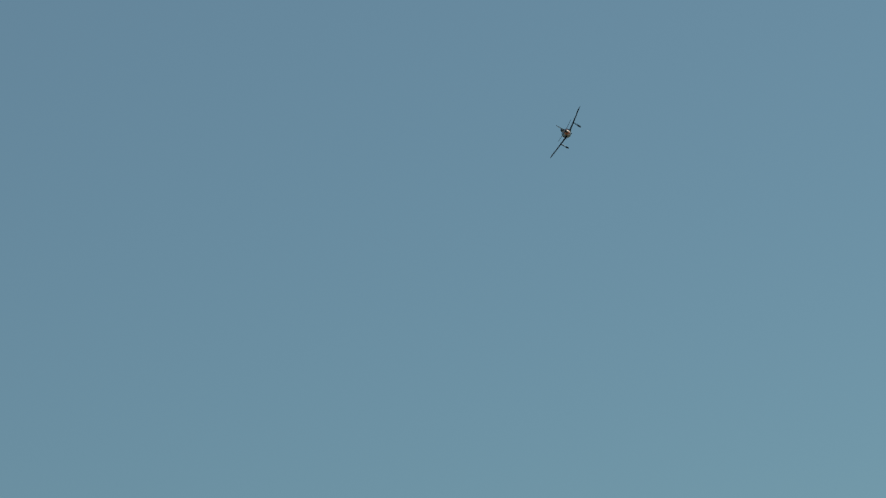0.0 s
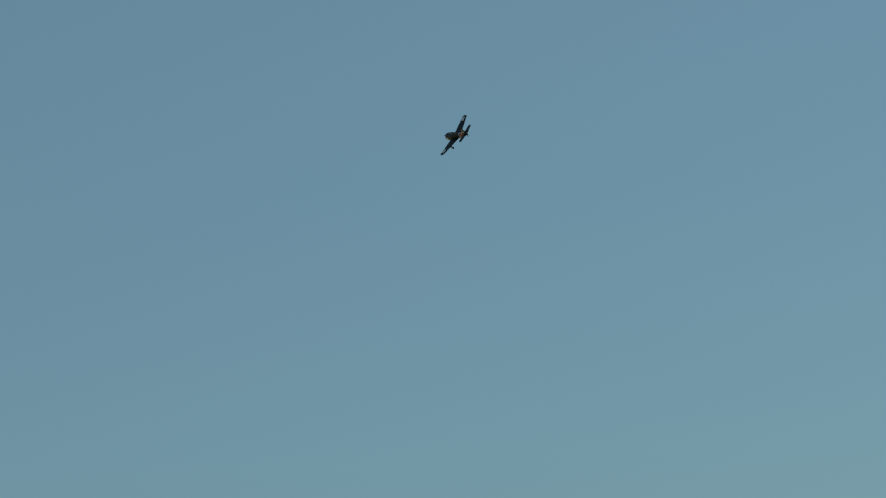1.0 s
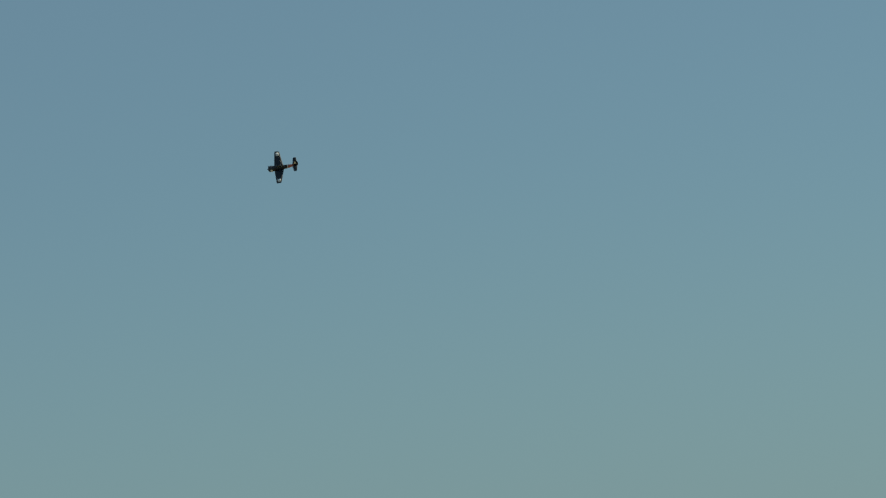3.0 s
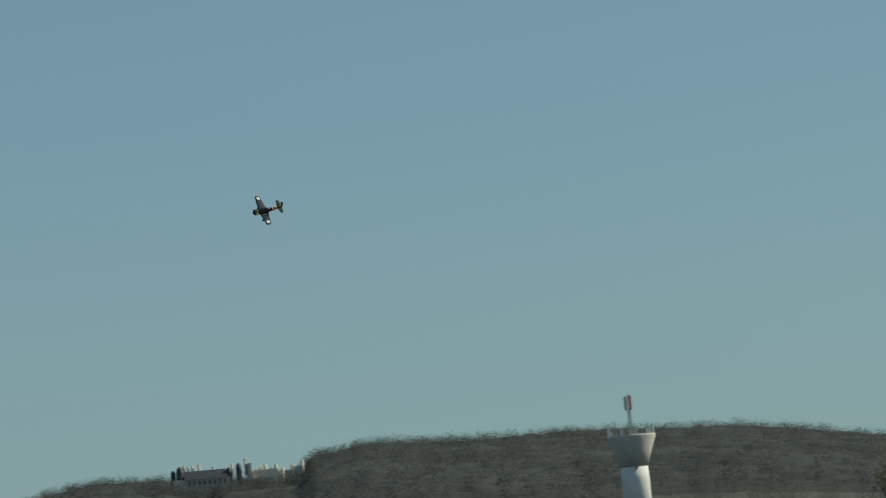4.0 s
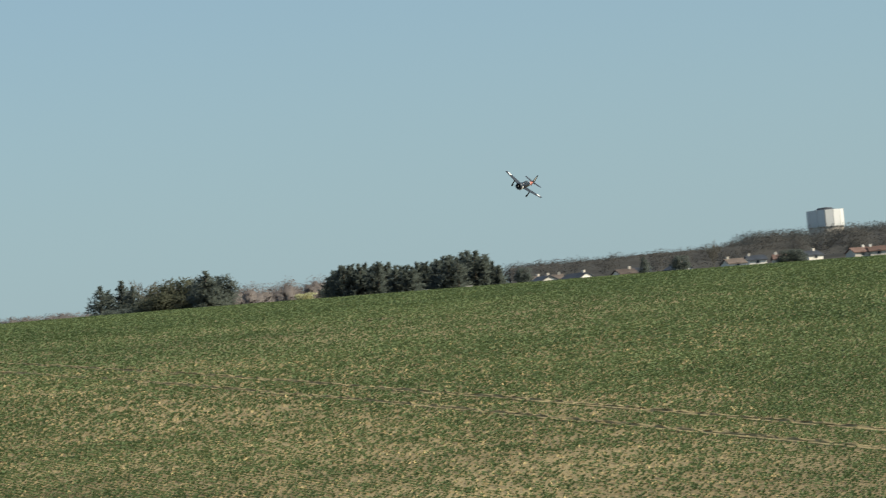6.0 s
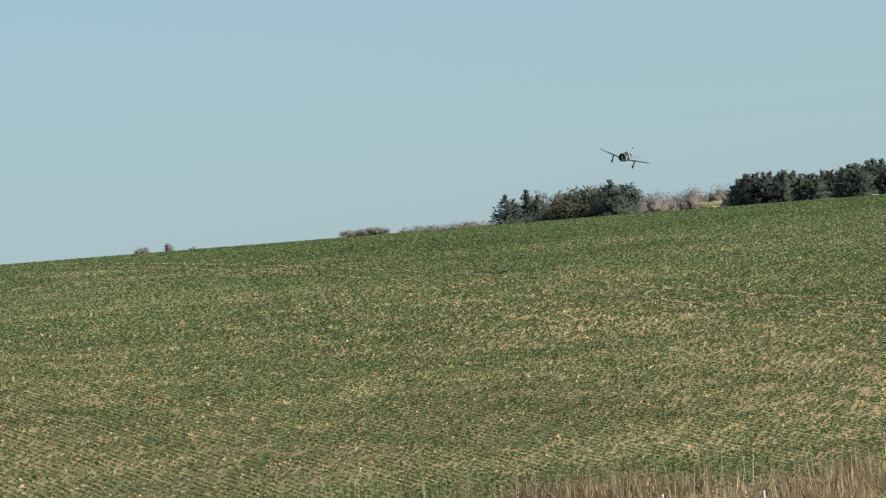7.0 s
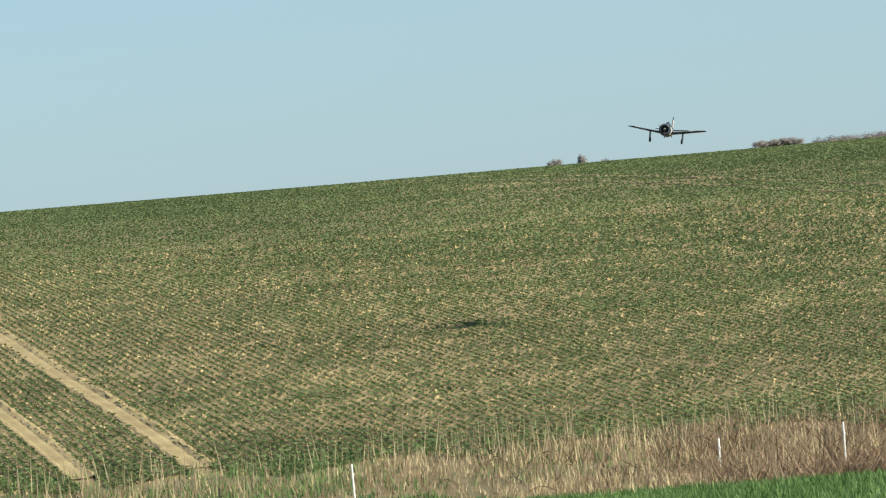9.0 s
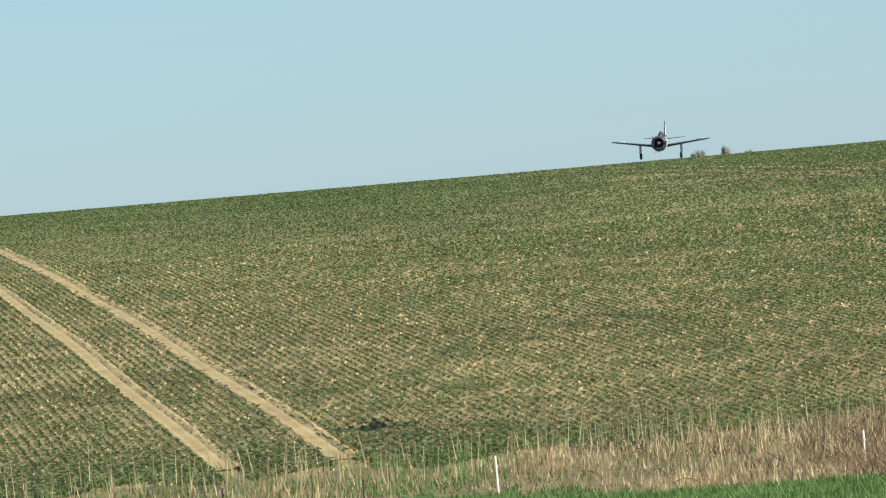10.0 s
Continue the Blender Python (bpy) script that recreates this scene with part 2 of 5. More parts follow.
# ---- the lie of the land ----
CREST_AZ = (-180, -60, -35, -28, -25, -20, -14, -8, 0, 20, 60, 180)
CREST_EL = (0.55, 0.55, 0.57, 0.81, 0.92, 1.05, 1.20, 1.28, 1.33, 1.35, 1.15, 0.55)
RIDGE_AZ = (-180, -60, -36, -33.5, -31.5, -29, -27.6, -25.9, -25.1, -24.85, -23.1, -22.8, -21.9, -21.1, -20.4, -19.5, -18.5, -17, -15.7, -14.6, -13.6, -12.6, -11.5, -10.2, -8.2, -7.6, -4.7, -2, -0.6, 1.9, 4, 7, 30, 180)
RIDGE_EL = (1.0, 1.5, 2.1, 2.29, 2.62, 2.77, 2.80, 2.89, 2.78, 2.54, 2.52, 2.62, 2.66, 2.55, 2.30, 2.33, 2.26, 2.12, 2.05, 2.05, 2.0, 1.83, 1.79, 1.74, 1.75, 1.68, 1.66, 1.58, 1.42, 1.40, 1.40, 1.36, 1.2, 1.0)


def smooth01(x):
    x = np.clip(x, 0, 1)
    return x * x * (3 - 2 * x)


def land_z(x, y):
    """Height of the ground: turf falling to a hollow, a convex field, then the valley and the wooded hill."""
    x, y = np.asarray(x, float), np.asarray(y, float)
    r, az = np.hypot(x, y), np.degrees(np.arctan2(-x, y))
    crest, ridge = np.interp(az, CREST_AZ, CREST_EL), np.interp(az, RIDGE_AZ, RIDGE_EL)
    u = r - 88.0
    field = 1.7 - 4.2 + (0.09 - 0.01 * (1.395 - crest) / 0.39) * u - 0.00017 * u * u
    near = -3.23 * (np.maximum(r, 0.01) / 80.0) ** 0.6
    k = smooth01((r - 76) / 8)
    z = near * (1 - k) + field * k
    q = smooth01((r - 520) / 1180.0)
    e = (crest - 0.15) * (1 - q) + (ridge - 0.33) * q
    far = 1.7 + np.minimum(r, 1800) * np.tan(np.radians(e)) - np.maximum(r - 1800, 0) * 0.012
    k = smooth01((r - 420) / 100.0)
    return z * (1 - k) + far * k


def polar(az, r):
    a = np.radians(az)
    return -r * np.sin(a), r * np.cos(a)


def spot(az, r, sink=0.0):
    x, y = polar(az, r)
    return Vector((float(x), float(y), float(land_z(x, y)) - sink))


def reach(az, el):
    """How far off the rising land beyond the field shows at that height above the horizon."""
    for r in range(540, 1800, 10):
        p = spot(az, r)
        if math.degrees(math.atan2(p.z - 1.7, r)) >= el:
            return float(r)
    return 1750.0


RUT_DIR = np.array([-0.372, 0.928])
RUT_NORMAL = np.array([0.928, 0.372])
RUT_AT = (14.35, 11.6)          # the sprayer's bare wheel tracks, by distance across the rows
FURROW_AT = (54.5, 57.2)  # older, half-grown tracks


def ground():
    azs = np.concatenate([np.arange(-180, -42, 3.0), np.arange(-42, 24, 0.25), np.arange(24, 180, 3.0)])
    rs = np.concatenate([[0.0, 1.0], np.geomspace(2, 60, 24)[:-1], np.arange(60, 100, 0.8), np.arange(100, 320, 2.5), np.arange(320, 540, 8), np.geomspace(540, 4700, 70)])
    A, Rr = np.meshgrid(azs, rs, indexing="ij")
    X, Y = polar(A, Rr)
    Z = land_z(X, Y)
    lump = 0.016 * np.sin(X * 1.7 + 0.6 * np.sin(Y * 0.9)) * np.sin(Y * 1.3 + 0.7 * np.sin(X * 1.1))
    Z = Z + lump * ((Rr > 66) & (Rr < 300))
    na, nr = A.shape
    co = np.stack([X, Y, Z], -1).reshape(-1, 3)
    i, j = np.meshgrid(np.arange(na), np.arange(nr - 1), indexing="ij")
    i2 = (i + 1) % na
    quads = np.stack([i * nr + j, i * nr + j + 1, i2 * nr + j + 1, i2 * nr + j], -1).reshape(-1, 4)
    mid = (Rr[:, :-1] + Rr[:, 1:]).reshape(-1) / 2
    maz = A[:, :-1].reshape(-1)
    edge = 81.3 + 0.04 * (maz - 5) + 0.8 * np.sin(maz * 7.3) * np.sin(maz * 2.9 + 1) + 0.5 * np.sin(maz * 17)
    edge = edge - 3.5 * np.clip((10 - maz) / 4, 0, 1)
    slot = np.where(mid < edge, 0, np.where(mid < 86.8, 1, np.where(mid < 520, 2, 3)))
    me = bpy.data.meshes.new("ground")
    me.vertices.add(len(co))
    me.vertices.foreach_set("co", co.astype(np.float32).ravel())
    me.loops.add(len(quads) * 4)
    me.loops.foreach_set("vertex_index", quads.astype(np.int32).ravel())
    me.polygons.add(len(quads))
    me.polygons.foreach_set("loop_start", np.arange(0, len(quads) * 4, 4, dtype=np.int32))
    for m in (M_TURF, M_LITTER, M_SOIL, M_LAND):
        me.materials.append(m)
    me.update(calc_edges=True)
    me.polygons.foreach_set("material_index", slot.astype(np.int32))
    me.polygons.foreach_set("use_smooth", np.ones(len(quads), bool))
    return tagged(new("ground", me), "sloping farmland of dry soil, turf and far fields", "ground", kind="structure")


ground()


GRID = rng.random((256, 256))


def value_noise(x, y, size):
    u, v = x / size, y / size
    i, j = np.floor(u).astype(int), np.floor(v).astype(int)
    f, g = smooth01(u - i), smooth01(v - j)
    q = [GRID[(i + a) % 256, (j + b) % 256] for a in (0, 1) for b in (0, 1)]
    return (q[0] * (1 - g) + q[1] * g) * (1 - f) + (q[2] * (1 - g) + q[3] * g) * f


def patchy(x, y, size=7.0):
    """Patchiness between 0 and 1 at three sizes."""
    x, y = np.asarray(x, float) + 900, np.asarray(y, float) + 900
    v = 0.45 * value_noise(x, y, size * 2.7) + 0.33 * value_noise(x + 31, y, size) + 0.22 * value_noise(x, y + 57, size * 0.35)
    return np.clip((v - 0.5) * 2.0 + 0.5, 0, 1)


def wheel_ruts():
    """Sunken sandy wheel tracks with a crumbling bank thrown up on either side; the older pair is half grown over."""
    profile = ((-0.40, -0.04, 0), (-0.31, 0.01, 1), (-0.24, 0.012, 1), (-0.17, 0.0, 0), (0.0, 0.01, 0), (0.12, 0.0, 0), (0.19, 0.012, 2), (0.26, 0.02, 2), (0.34, 0.016, 2), (0.44, -0.04, 0))
    s = np.arange(55.0, 290.0, 0.2)
    for k, off in enumerate(RUT_AT + FURROW_AT):
        fresh = k < len(RUT_AT)
        rough = value_noise(s + 40 * k, s * 0, 0.35) * 0.9 + value_noise(s * 1.0, s * 0 + 9 + k, 2.6) * 0.8
        high = np.clip((rough - 0.35) * 1.6, 0.0, 1.6) if fresh else np.clip((rough - 0.42) * 2.4, 0.0, 1.5)
        rings = []
        for n, (across, lift, bank) in enumerate(profile):
            wob = 0.05 * np.sin(s * 0.21 + k) + 0.05 * (value_noise(s, s * 0 + 3 * n + 31 * k, 0.3) - 0.5) * (2.4 if bank else 1.0)
            p = RUT_DIR[None] * s[:, None] + RUT_NORMAL[None] * (off + across * (1.0 if fresh else 0.55) + wob)[:, None]
            top = lift * (1 + bank * high) if bank else lift
            rings.append(np.column_stack([p, land_z(p[:, 0], p[:, 1]) + top + 0.022]))
        g = np.stack(rings, 1)
        g = g[np.hypot(g[:, 4, 0], g[:, 4, 1]) > 88.5]
        n, w, _ = g.shape
        a = np.arange(n - 1)[:, None] * w + np.arange(w - 1)[None]
        f = np.stack([a, a + 1, a + w + 1, a + w], -1).reshape(-1, 4)
        me = bpy.data.meshes.new("wheel_rut")
        me.from_pydata(g.reshape(-1, 3).tolist(), [], f.tolist())
        me.materials.append(M_RUT)
        tagged(new("wheel_rut", me), "bare sandy tractor rut running up the field" if fresh else "half-overgrown old tractor rut between the crop rows", "wheel rut", "tractor ruts", kind="structure")


wheel_ruts()

# ---- crop, verge and turf ----


def leaves(x, y, size, count):
    """Low tufts of leaves that widen outwards from one root."""
    n = len(x)
    z = land_z(x, y)
    turn = rng.uniform(0, 6.28, n)
    root = np.column_stack([x, y, z + 0.01])
    tris = []
    for k in range(count):
        a = turn + k * 6.283 / count + rng.uniform(-0.4, 0.4, n)
        d = np.stack([np.cos(a), np.sin(a)], 1)
        e = np.stack([-np.sin(a), np.cos(a)], 1)
        out, up = size * rng.uniform(0.7, 1.2, n), size * rng.uniform(0.4, 1.1, n)
        half = size * rng.uniform(0.45, 0.75, n)
        left = root + np.column_stack([d * (out * 0.75)[:, None] + e * half[:, None], up * 0.8])
        right = root + np.column_stack([d * (out * 0.75)[:, None] - e * half[:, None], up])
        tris.append(np.stack([root, left, right], 1))
    return np.concatenate(tris)


def crop_rows():
    row, step = 0.262, 0.125
    s = np.arange(40.0, 330.0, step)
    t = np.arange(-70.0, 216.0, row)
    S, T = np.meshgrid(s, t, indexing="ij")
    S = (S + rng.uniform(-0.055, 0.055, S.shape)).ravel()
    T = (T + rng.normal(0, 0.018, T.shape)).ravel()
    x = RUT_DIR[0] * S + RUT_NORMAL[0] * T
    y = RUT_DIR[1] * S + RUT_NORMAL[1] * T
    r, az = np.hypot(x, y), np.degrees(np.arctan2(-x, y))
    keep = (r > 86.8 + 0.8 * np.sin(az * 2.1)) & (r < 300) & (az > -31) & (az < 19.5) & ~((az < -16) & (r < 108)) & ~((az < -22) & (r < 140))
    x, y, r, T, az = x[keep], y[keep], r[keep], T[keep], az[keep]
    rut = np.min([np.abs(T - q) for q in RUT_AT], 0)
    old = np.min([np.abs(T - q) for q in FURROW_AT], 0)
    east = np.clip((-az - 6) / 8, 0, 1)
    p = np.clip(patchy(x, y) + 0.3 * east, 0, 1)
    clump = value_noise(x + 700, y + 700, 0.55) * 0.6 + value_noise(x + 800, y + 650, 1.7) * 0.4
    edge = np.clip((94 - r) / 6, 0, 1)
    thin = 0.3 * np.exp(-((T - 51) / 7) ** 2) * patchy(x + 77, y, 4.0) * 1.5      # poor strip along the old tracks
    want = np.clip(0.42 + 0.2 * p + 0.55 * clump + 0.5 * edge + 0.25 * east - thin, 0, 1) * np.interp(r, (88, 120, 170, 230, 300), (1.0, 1.0, 0.88, 0.66, 0.55))
    keep = (rng.random(len(x)) < want) & (rut > 0.27) & ((old > 0.15) | (rng.random(len(x)) < 0.12))
    x, y, r, p, clump, edge = x[keep], y[keep], r[keep], p[keep], clump[keep], edge[keep]
    size = (0.05 + 0.012 * p + 0.028 * clump + 0.03 * edge) * rng.uniform(0.75, 1.3, len(x)) * np.interp(r, (110, 160, 220), (1.0, 1.25, 1.35))
    near = r + rng.uniform(-25, 25, len(x)) < 140
    for part_of, count in ((near, 4), (~near, 2)):
        tri = leaves(x[part_of], y[part_of], size[part_of], count)
        tagged(soup("crop", tri, M_CROP), "young green leafy crop in drilled rows on dry soil", "crop", kind="stuff")


crop_rows()


def soil_clods():
    """Loose lumps of earth between the rows of the nearer field."""
    (x, y), az, r = sector(82000, -8.5, 18.5, 87, 165)
    keep = (rng.random(len(x)) < np.interp(r, (87, 120, 165), (1, 0.8, 0.35)))
    T = RUT_NORMAL[0] * x + RUT_NORMAL[1] * y
    keep &= np.min([np.abs(T - q) for q in RUT_AT], 0) > 0.16
    x, y, r = x[keep], y[keep], r[keep]
    n = len(x)
    s = rng.uniform(0.02, 0.055, n) * np.interp(r, (87, 165), (1.0, 1.7))
    top = np.column_stack([x, y, land_z(x, y) + s * rng.uniform(0.7, 1.3, n)])
    a0 = rng.uniform(0, 6.28, n)
    foot = [np.column_stack([x + np.cos(a0 + k * 2.09) * s * 1.15, y + np.sin(a0 + k * 2.09) * s * 1.15, top[:, 2] - s * 1.5]) for k in range(3)]
    tagged(soup("soil_clod", np.concatenate([np.stack([foot[k], foot[(k + 1) % 3], top], 1) for k in range(3)]), M_CLOD), "dry tan earth clods between the crop rows", "soil clods", kind="stuff")


def blades(x, y, h, width, lean, z0=None):
    n = len(x)
    z = land_z(x, y) - 0.01
    a, b = rng.uniform(0, 6.28, n), rng.uniform(0, 6.28, n)
    side = np.stack([np.cos(a), np.sin(a), 0 * a], 1) * (width * 0.5)[:, None]
    root = np.column_stack([x, y, z])
    tip = root + np.column_stack([np.cos(b) * h * lean, np.sin(b) * h * lean, h])
    return np.stack([root - side, root + side, tip], 1)


def sector(n, a0, a1, r0, r1):
    az = rng.uniform(a0, a1, n)
    r = np.sqrt(rng.uniform(r0 * r0, r1 * r1, n))
    return polar(az, r), az, r


def verge():
    (x, y), az, r = sector(90000, -12, 20.5, 77.4, 88.5)
    left = np.clip((az - 6.5) / 5, 0, 1)
    clump = patchy(x, y, 0.8)
    keep = (rng.random(len(x)) < (0.08 + 0.92 * clump) * (1 - 0.78 * left)) & (r < 84.6 + 2.6 * (1 - left) + 1.4 * clump) & (r > 81.3 - 3.7 * np.clip((10 - az) / 4, 0, 1))
    x, y, az = x[keep], y[keep], az[keep]
    brown = rng.random(len(x)) < np.clip((8.5 - az) / 7, 0.08, 0.85) * patchy(x + 40, y, 1.4) * 1.7
    h = (0.4 + 0.8 * patchy(x + 5, y, 0.9)) * rng.uniform(0.12, 0.44, len(x)) * (1 + 0.7 * rng.random(len(x)) ** 4)
    w = rng.uniform(0.015, 0.045, len(x))
    ln = rng.uniform(0.05, 0.5, len(x))
    tagged(soup("dry_grass", blades(x[~brown], y[~brown], h[~brown], w[~brown], ln[~brown]), M_STRAW), "tall pale dry grass along the field edge", "dry grass", kind="stuff")
    tagged(soup("dead_brush", blades(x[brown], y[brown], h[brown] * 1.25, w[brown] * 1.3, ln[brown] * 3.2), M_BRUSH), "tangled brown dead weeds along the field edge", "dead weeds", kind="stuff")
    (x, y), az, r = sector(1500, -12, 20, 82, 88.3)
    h = rng.uniform(0.55, 1.25, len(x))
    tagged(soup("grass_stem", blades(x, y, h, np.full(len(x), 0.022), rng.uniform(0.02, 0.22, len(x))), M_STRAW), "sparse tall straw-coloured stems above the verge", "dry stems", kind="stuff")
    (x, y), az, r = sector(14000, 4, 20.5, 82, 89)
    keep = rng.random(len(x)) < patchy(x + 11, y, 1.2) * np.clip((az - 3) / 8, 0.1, 1)
    x, y = x[keep], y[keep]
    tagged(soup("verge_grass", blades(x, y, rng.uniform(0.08, 0.3, len(x)), np.full(len(x), 0.035), rng.uniform(0.1, 0.7, len(x))), M_BLADE), "green grass growing through the dry verge", "grass", kind="stuff")


def brambles():
    """Arching dead stems tangled in the right-hand verge."""
    tri = []
    for k in range(150):
        az = random.uniform(-10, 9)
        r0 = random.uniform(78.5, 87)
        p = np.array(spot(az, r0))
        turn, span, high = random.uniform(0, 6.28), random.uniform(0.5, 1.7), random.uniform(0.2, 0.75)
        pts = [p + np.array([math.cos(turn) * span * f, math.sin(turn) * span * f, high * math.sin(math.pi * min(f * 1.08, 1)) + 0.02]) for f in np.linspace(0, 1, 9)]
        for a, b in zip(pts, pts[1:]):
            up = np.array([0, 0, 0.009])
            tri += [(a - up, b - up, b + up), (a - up, b + up, a + up)]
    tagged(soup("bramble_stem", np.array(tri), M_BRUSH), "arching dead bramble stems in the verge", "brambles", kind="stuff")


brambles()


def turf():
    (x, y), az, r = sector(90000, -13, 14, 60, 81.9)
    keep = r < 80.0 + 0.04 * az + 2.4 * patchy(x, y, 0.9) - 3.5 * np.clip((10 - az) / 4, 0, 1)
    x, y = x[keep], y[keep]
    h = rng.uniform(0.06, 0.2, len(x)) * (0.6 + 0.9 * patchy(x, y + 9, 1.7))
    tagged(soup("turf_grass", blades(x, y, h, rng.uniform(0.02, 0.045, len(x)), rng.uniform(0.1, 0.8, len(x))), M_BLADE), "lush green grass of the flying field", "grass", kind="stuff")


soil_clods()
verge()
turf()


def stake(az, r, h, m, label, tilt):
    bm = bmesh.new()
    tube(bm, (0, 0, -0.08), (0, 0, h), 0.022, 0.02, 8)
    ob = part("stake", bm, m, None, label)
    cap = bmesh.new()
    tube(cap, (0, 0, h - 0.004), (0, 0, h + 0.02), 0.024, 0.012, 8)
    part("stake_cap", cap, m, ob)
    clip = bmesh.new()
    box(clip, 0.026, 0, h * 0.72, 0.02, 0.03, 0.035)
    part("wire_clip", clip, m, ob)
    p = spot(az, r)
    ob.matrix_basis = pose(p.x, p.y, p.z, tilt, -tilt * 0.6, 20 * tilt)
    tagged(ob, category="stake", group="fence stakes")


for az, h, tilt in ((10.3, 0.78, 1.0), (4.84, 0.70, -1.5), (2.98, 0.84, 2.5), (1.71, 0.80, 1.2), (-0.52, 0.80, -0.8), (-2.03, 0.72, 0.6), (-4.6, 0.76, 1.5), (14.4, 0.6, -1.0)):
    if az < 14:
        stake(az, 81.4 + 0.04 * (az - 5), h, M_STAKE, "thin white plastic fence stake beside dry grass", tilt)
    else:
        stake(az, 81.8, h, M_DARKSTAKE, "short dark weathered stake in the dry verge", tilt)
stake(12.3, 82.3, 0.42, M_DARKSTAKE, "short dark weathered stake in the dry verge", 3.0)

# ---- trees ----


def conifer(kind):
    """An unscaled conifer 1 m tall: trunk and a ragged crown in whorls. kind 0 spire, 1 broad, 2 ragged."""
    top = bpy.data.objects.new("conifer_tree", None)
    scene.collection.objects.link(top)
    bm = bmesh.new()
    tube(bm, (0, 0, 0), (0, 0, 0.95), 0.03, 0.005, 7)
    part("trunk", bm, M_BARK, top)
    wide = (0.22, 0.40, 0.33)[kind]
    tri = []
    whorls = 17
    for k in range(whorls):
        f = k / (whorls - 1)
        z = 0.06 + 0.9 * f
        reach_out = wide * (1 - f) ** (0.8, 0.5, 0.62)[kind] + 0.02
        for b in range(max(5, int(20 * (1 - f) + 5))):
            a = random.uniform(0, 6.283)
            length = reach_out * random.uniform(0.6, 1.18)
            rise = random.uniform(-0.03, 0.06)
            for s in range(17):
                g = (s + random.random()) / 17
                c = np.array([math.cos(a) * length * g, math.sin(a) * length * g, z + rise * g + random.uniform(-0.03, 0.03)])
                d = np.array([math.cos(a) + random.uniform(-0.8, 0.8), math.sin(a) + random.uniform(-0.8, 0.8), random.uniform(-0.1, 0.9)])
                d = d / np.linalg.norm(d) * random.uniform(0.03, 0.068)
                e = np.cross(d, np.random.normal(size=3))
                e = e / np.linalg.norm(e) * 0.0125
                tri.append((c - e, c + e, c + d))
    tri = np.array(tri)
    way = tri.mean(1) * np.array([1, 1, 0.0]) / wide + np.array([0, 0, 0.15])
    soup("crown", tri, M_NEEDLE, top, out=outward(way))
    return top


def leafy(material, twigs=True):
    """An unscaled broad tree 1 m tall: trunk, limbs and a crown of clumps with gaps."""
    top = bpy.data.objects.new("broad_tree", None)
    scene.collection.objects.link(top)
    bm = bmesh.new()
    tube(bm, (0, 0, 0), (0.01, 0, 0.45), 0.032, 0.018, 7)
    part("trunk", bm, M_BARK, top)
    cs, rs = [], []
    for k in range(9):
        a, e = random.uniform(0, 6.283), random.uniform(0.25, 0.95)
        q = (math.cos(a) * random.uniform(0.08, 0.24), math.sin(a) * random.uniform(0.08, 0.24), 0.34 + 0.5 * e)
        lb = bmesh.new()
        tube(lb, (0.005, 0, 0.22 + 0.2 * e), q, 0.014, 0.004, 5)
        part("limb", lb, M_BARK, top)
        cs.append(q)
        rs.append((random.uniform(0.10, 0.17),) * 2 + (random.uniform(0.09, 0.16),))
    for k in range(12):
        a, g = random.uniform(0, 6.283), random.uniform(0.06, 0.21)
        cs.append((g * math.cos(a), g * math.sin(a), random.uniform(0.13, 0.62)))
        rs.append((0.15, 0.15, 0.13))
    tri, out = scatter_tris(np.array(cs), np.array(rs), 270, 0.036, 0.1, 0.6)
    soup("crown", tri, material, top, out=out)
    return top


def bare(material):
    """An unscaled leafless tree 1 m tall: trunk, rising limbs, branches and a haze of fine twigs."""
    top = bpy.data.objects.new("bare_tree", None)
    scene.collection.objects.link(top)
    bm = bmesh.new()
    tube(bm, (0, 0, 0), (0, 0, 0.42), 0.017, 0.009, 7)
    part("trunk", bm, M_BARK, top)
    tri = []

    def sprig(c, d, length, width):
        d = d / np.linalg.norm(d) * length
        e = np.cross(d, np.random.normal(size=3))
        e = e / np.linalg.norm(e) * width
        tri.append((c - e, c + e, c + d))
        return c + d
    for k in range(11):
        a = k * 2.4 + random.uniform(-0.3, 0.3)
        out = random.uniform(0.05, 0.27)
        q = np.array((math.cos(a) * out, math.sin(a) * out, 0.88 - 0.9 * out + random.uniform(-0.08, 0.05)))
        p = np.array((0, 0, random.uniform(0.16, 0.4)))
        lb = bmesh.new()
        tube(lb, p, q, 0.006, 0.002, 5)
        part("limb", lb, material, top)
        for s in range(10):
            c = p + (q - p) * (0.3 + 0.7 * (s + random.random()) / 10)
            d = np.array((math.cos(a) * 0.7, math.sin(a) * 0.7, 0.7)) + 0.55 * np.random.normal(size=3)
            far = sprig(c, d, random.uniform(0.07, 0.14), 0.003)
            for n in range(14):
                sprig(c + (far - c) * random.uniform(0.2, 1.0), d / np.linalg.norm(d) + 0.75 * np.random.normal(size=3), random.uniform(0.03, 0.075), 0.0042)
    soup("crown", np.array(tri), material, top)
    return top


TREES = {}


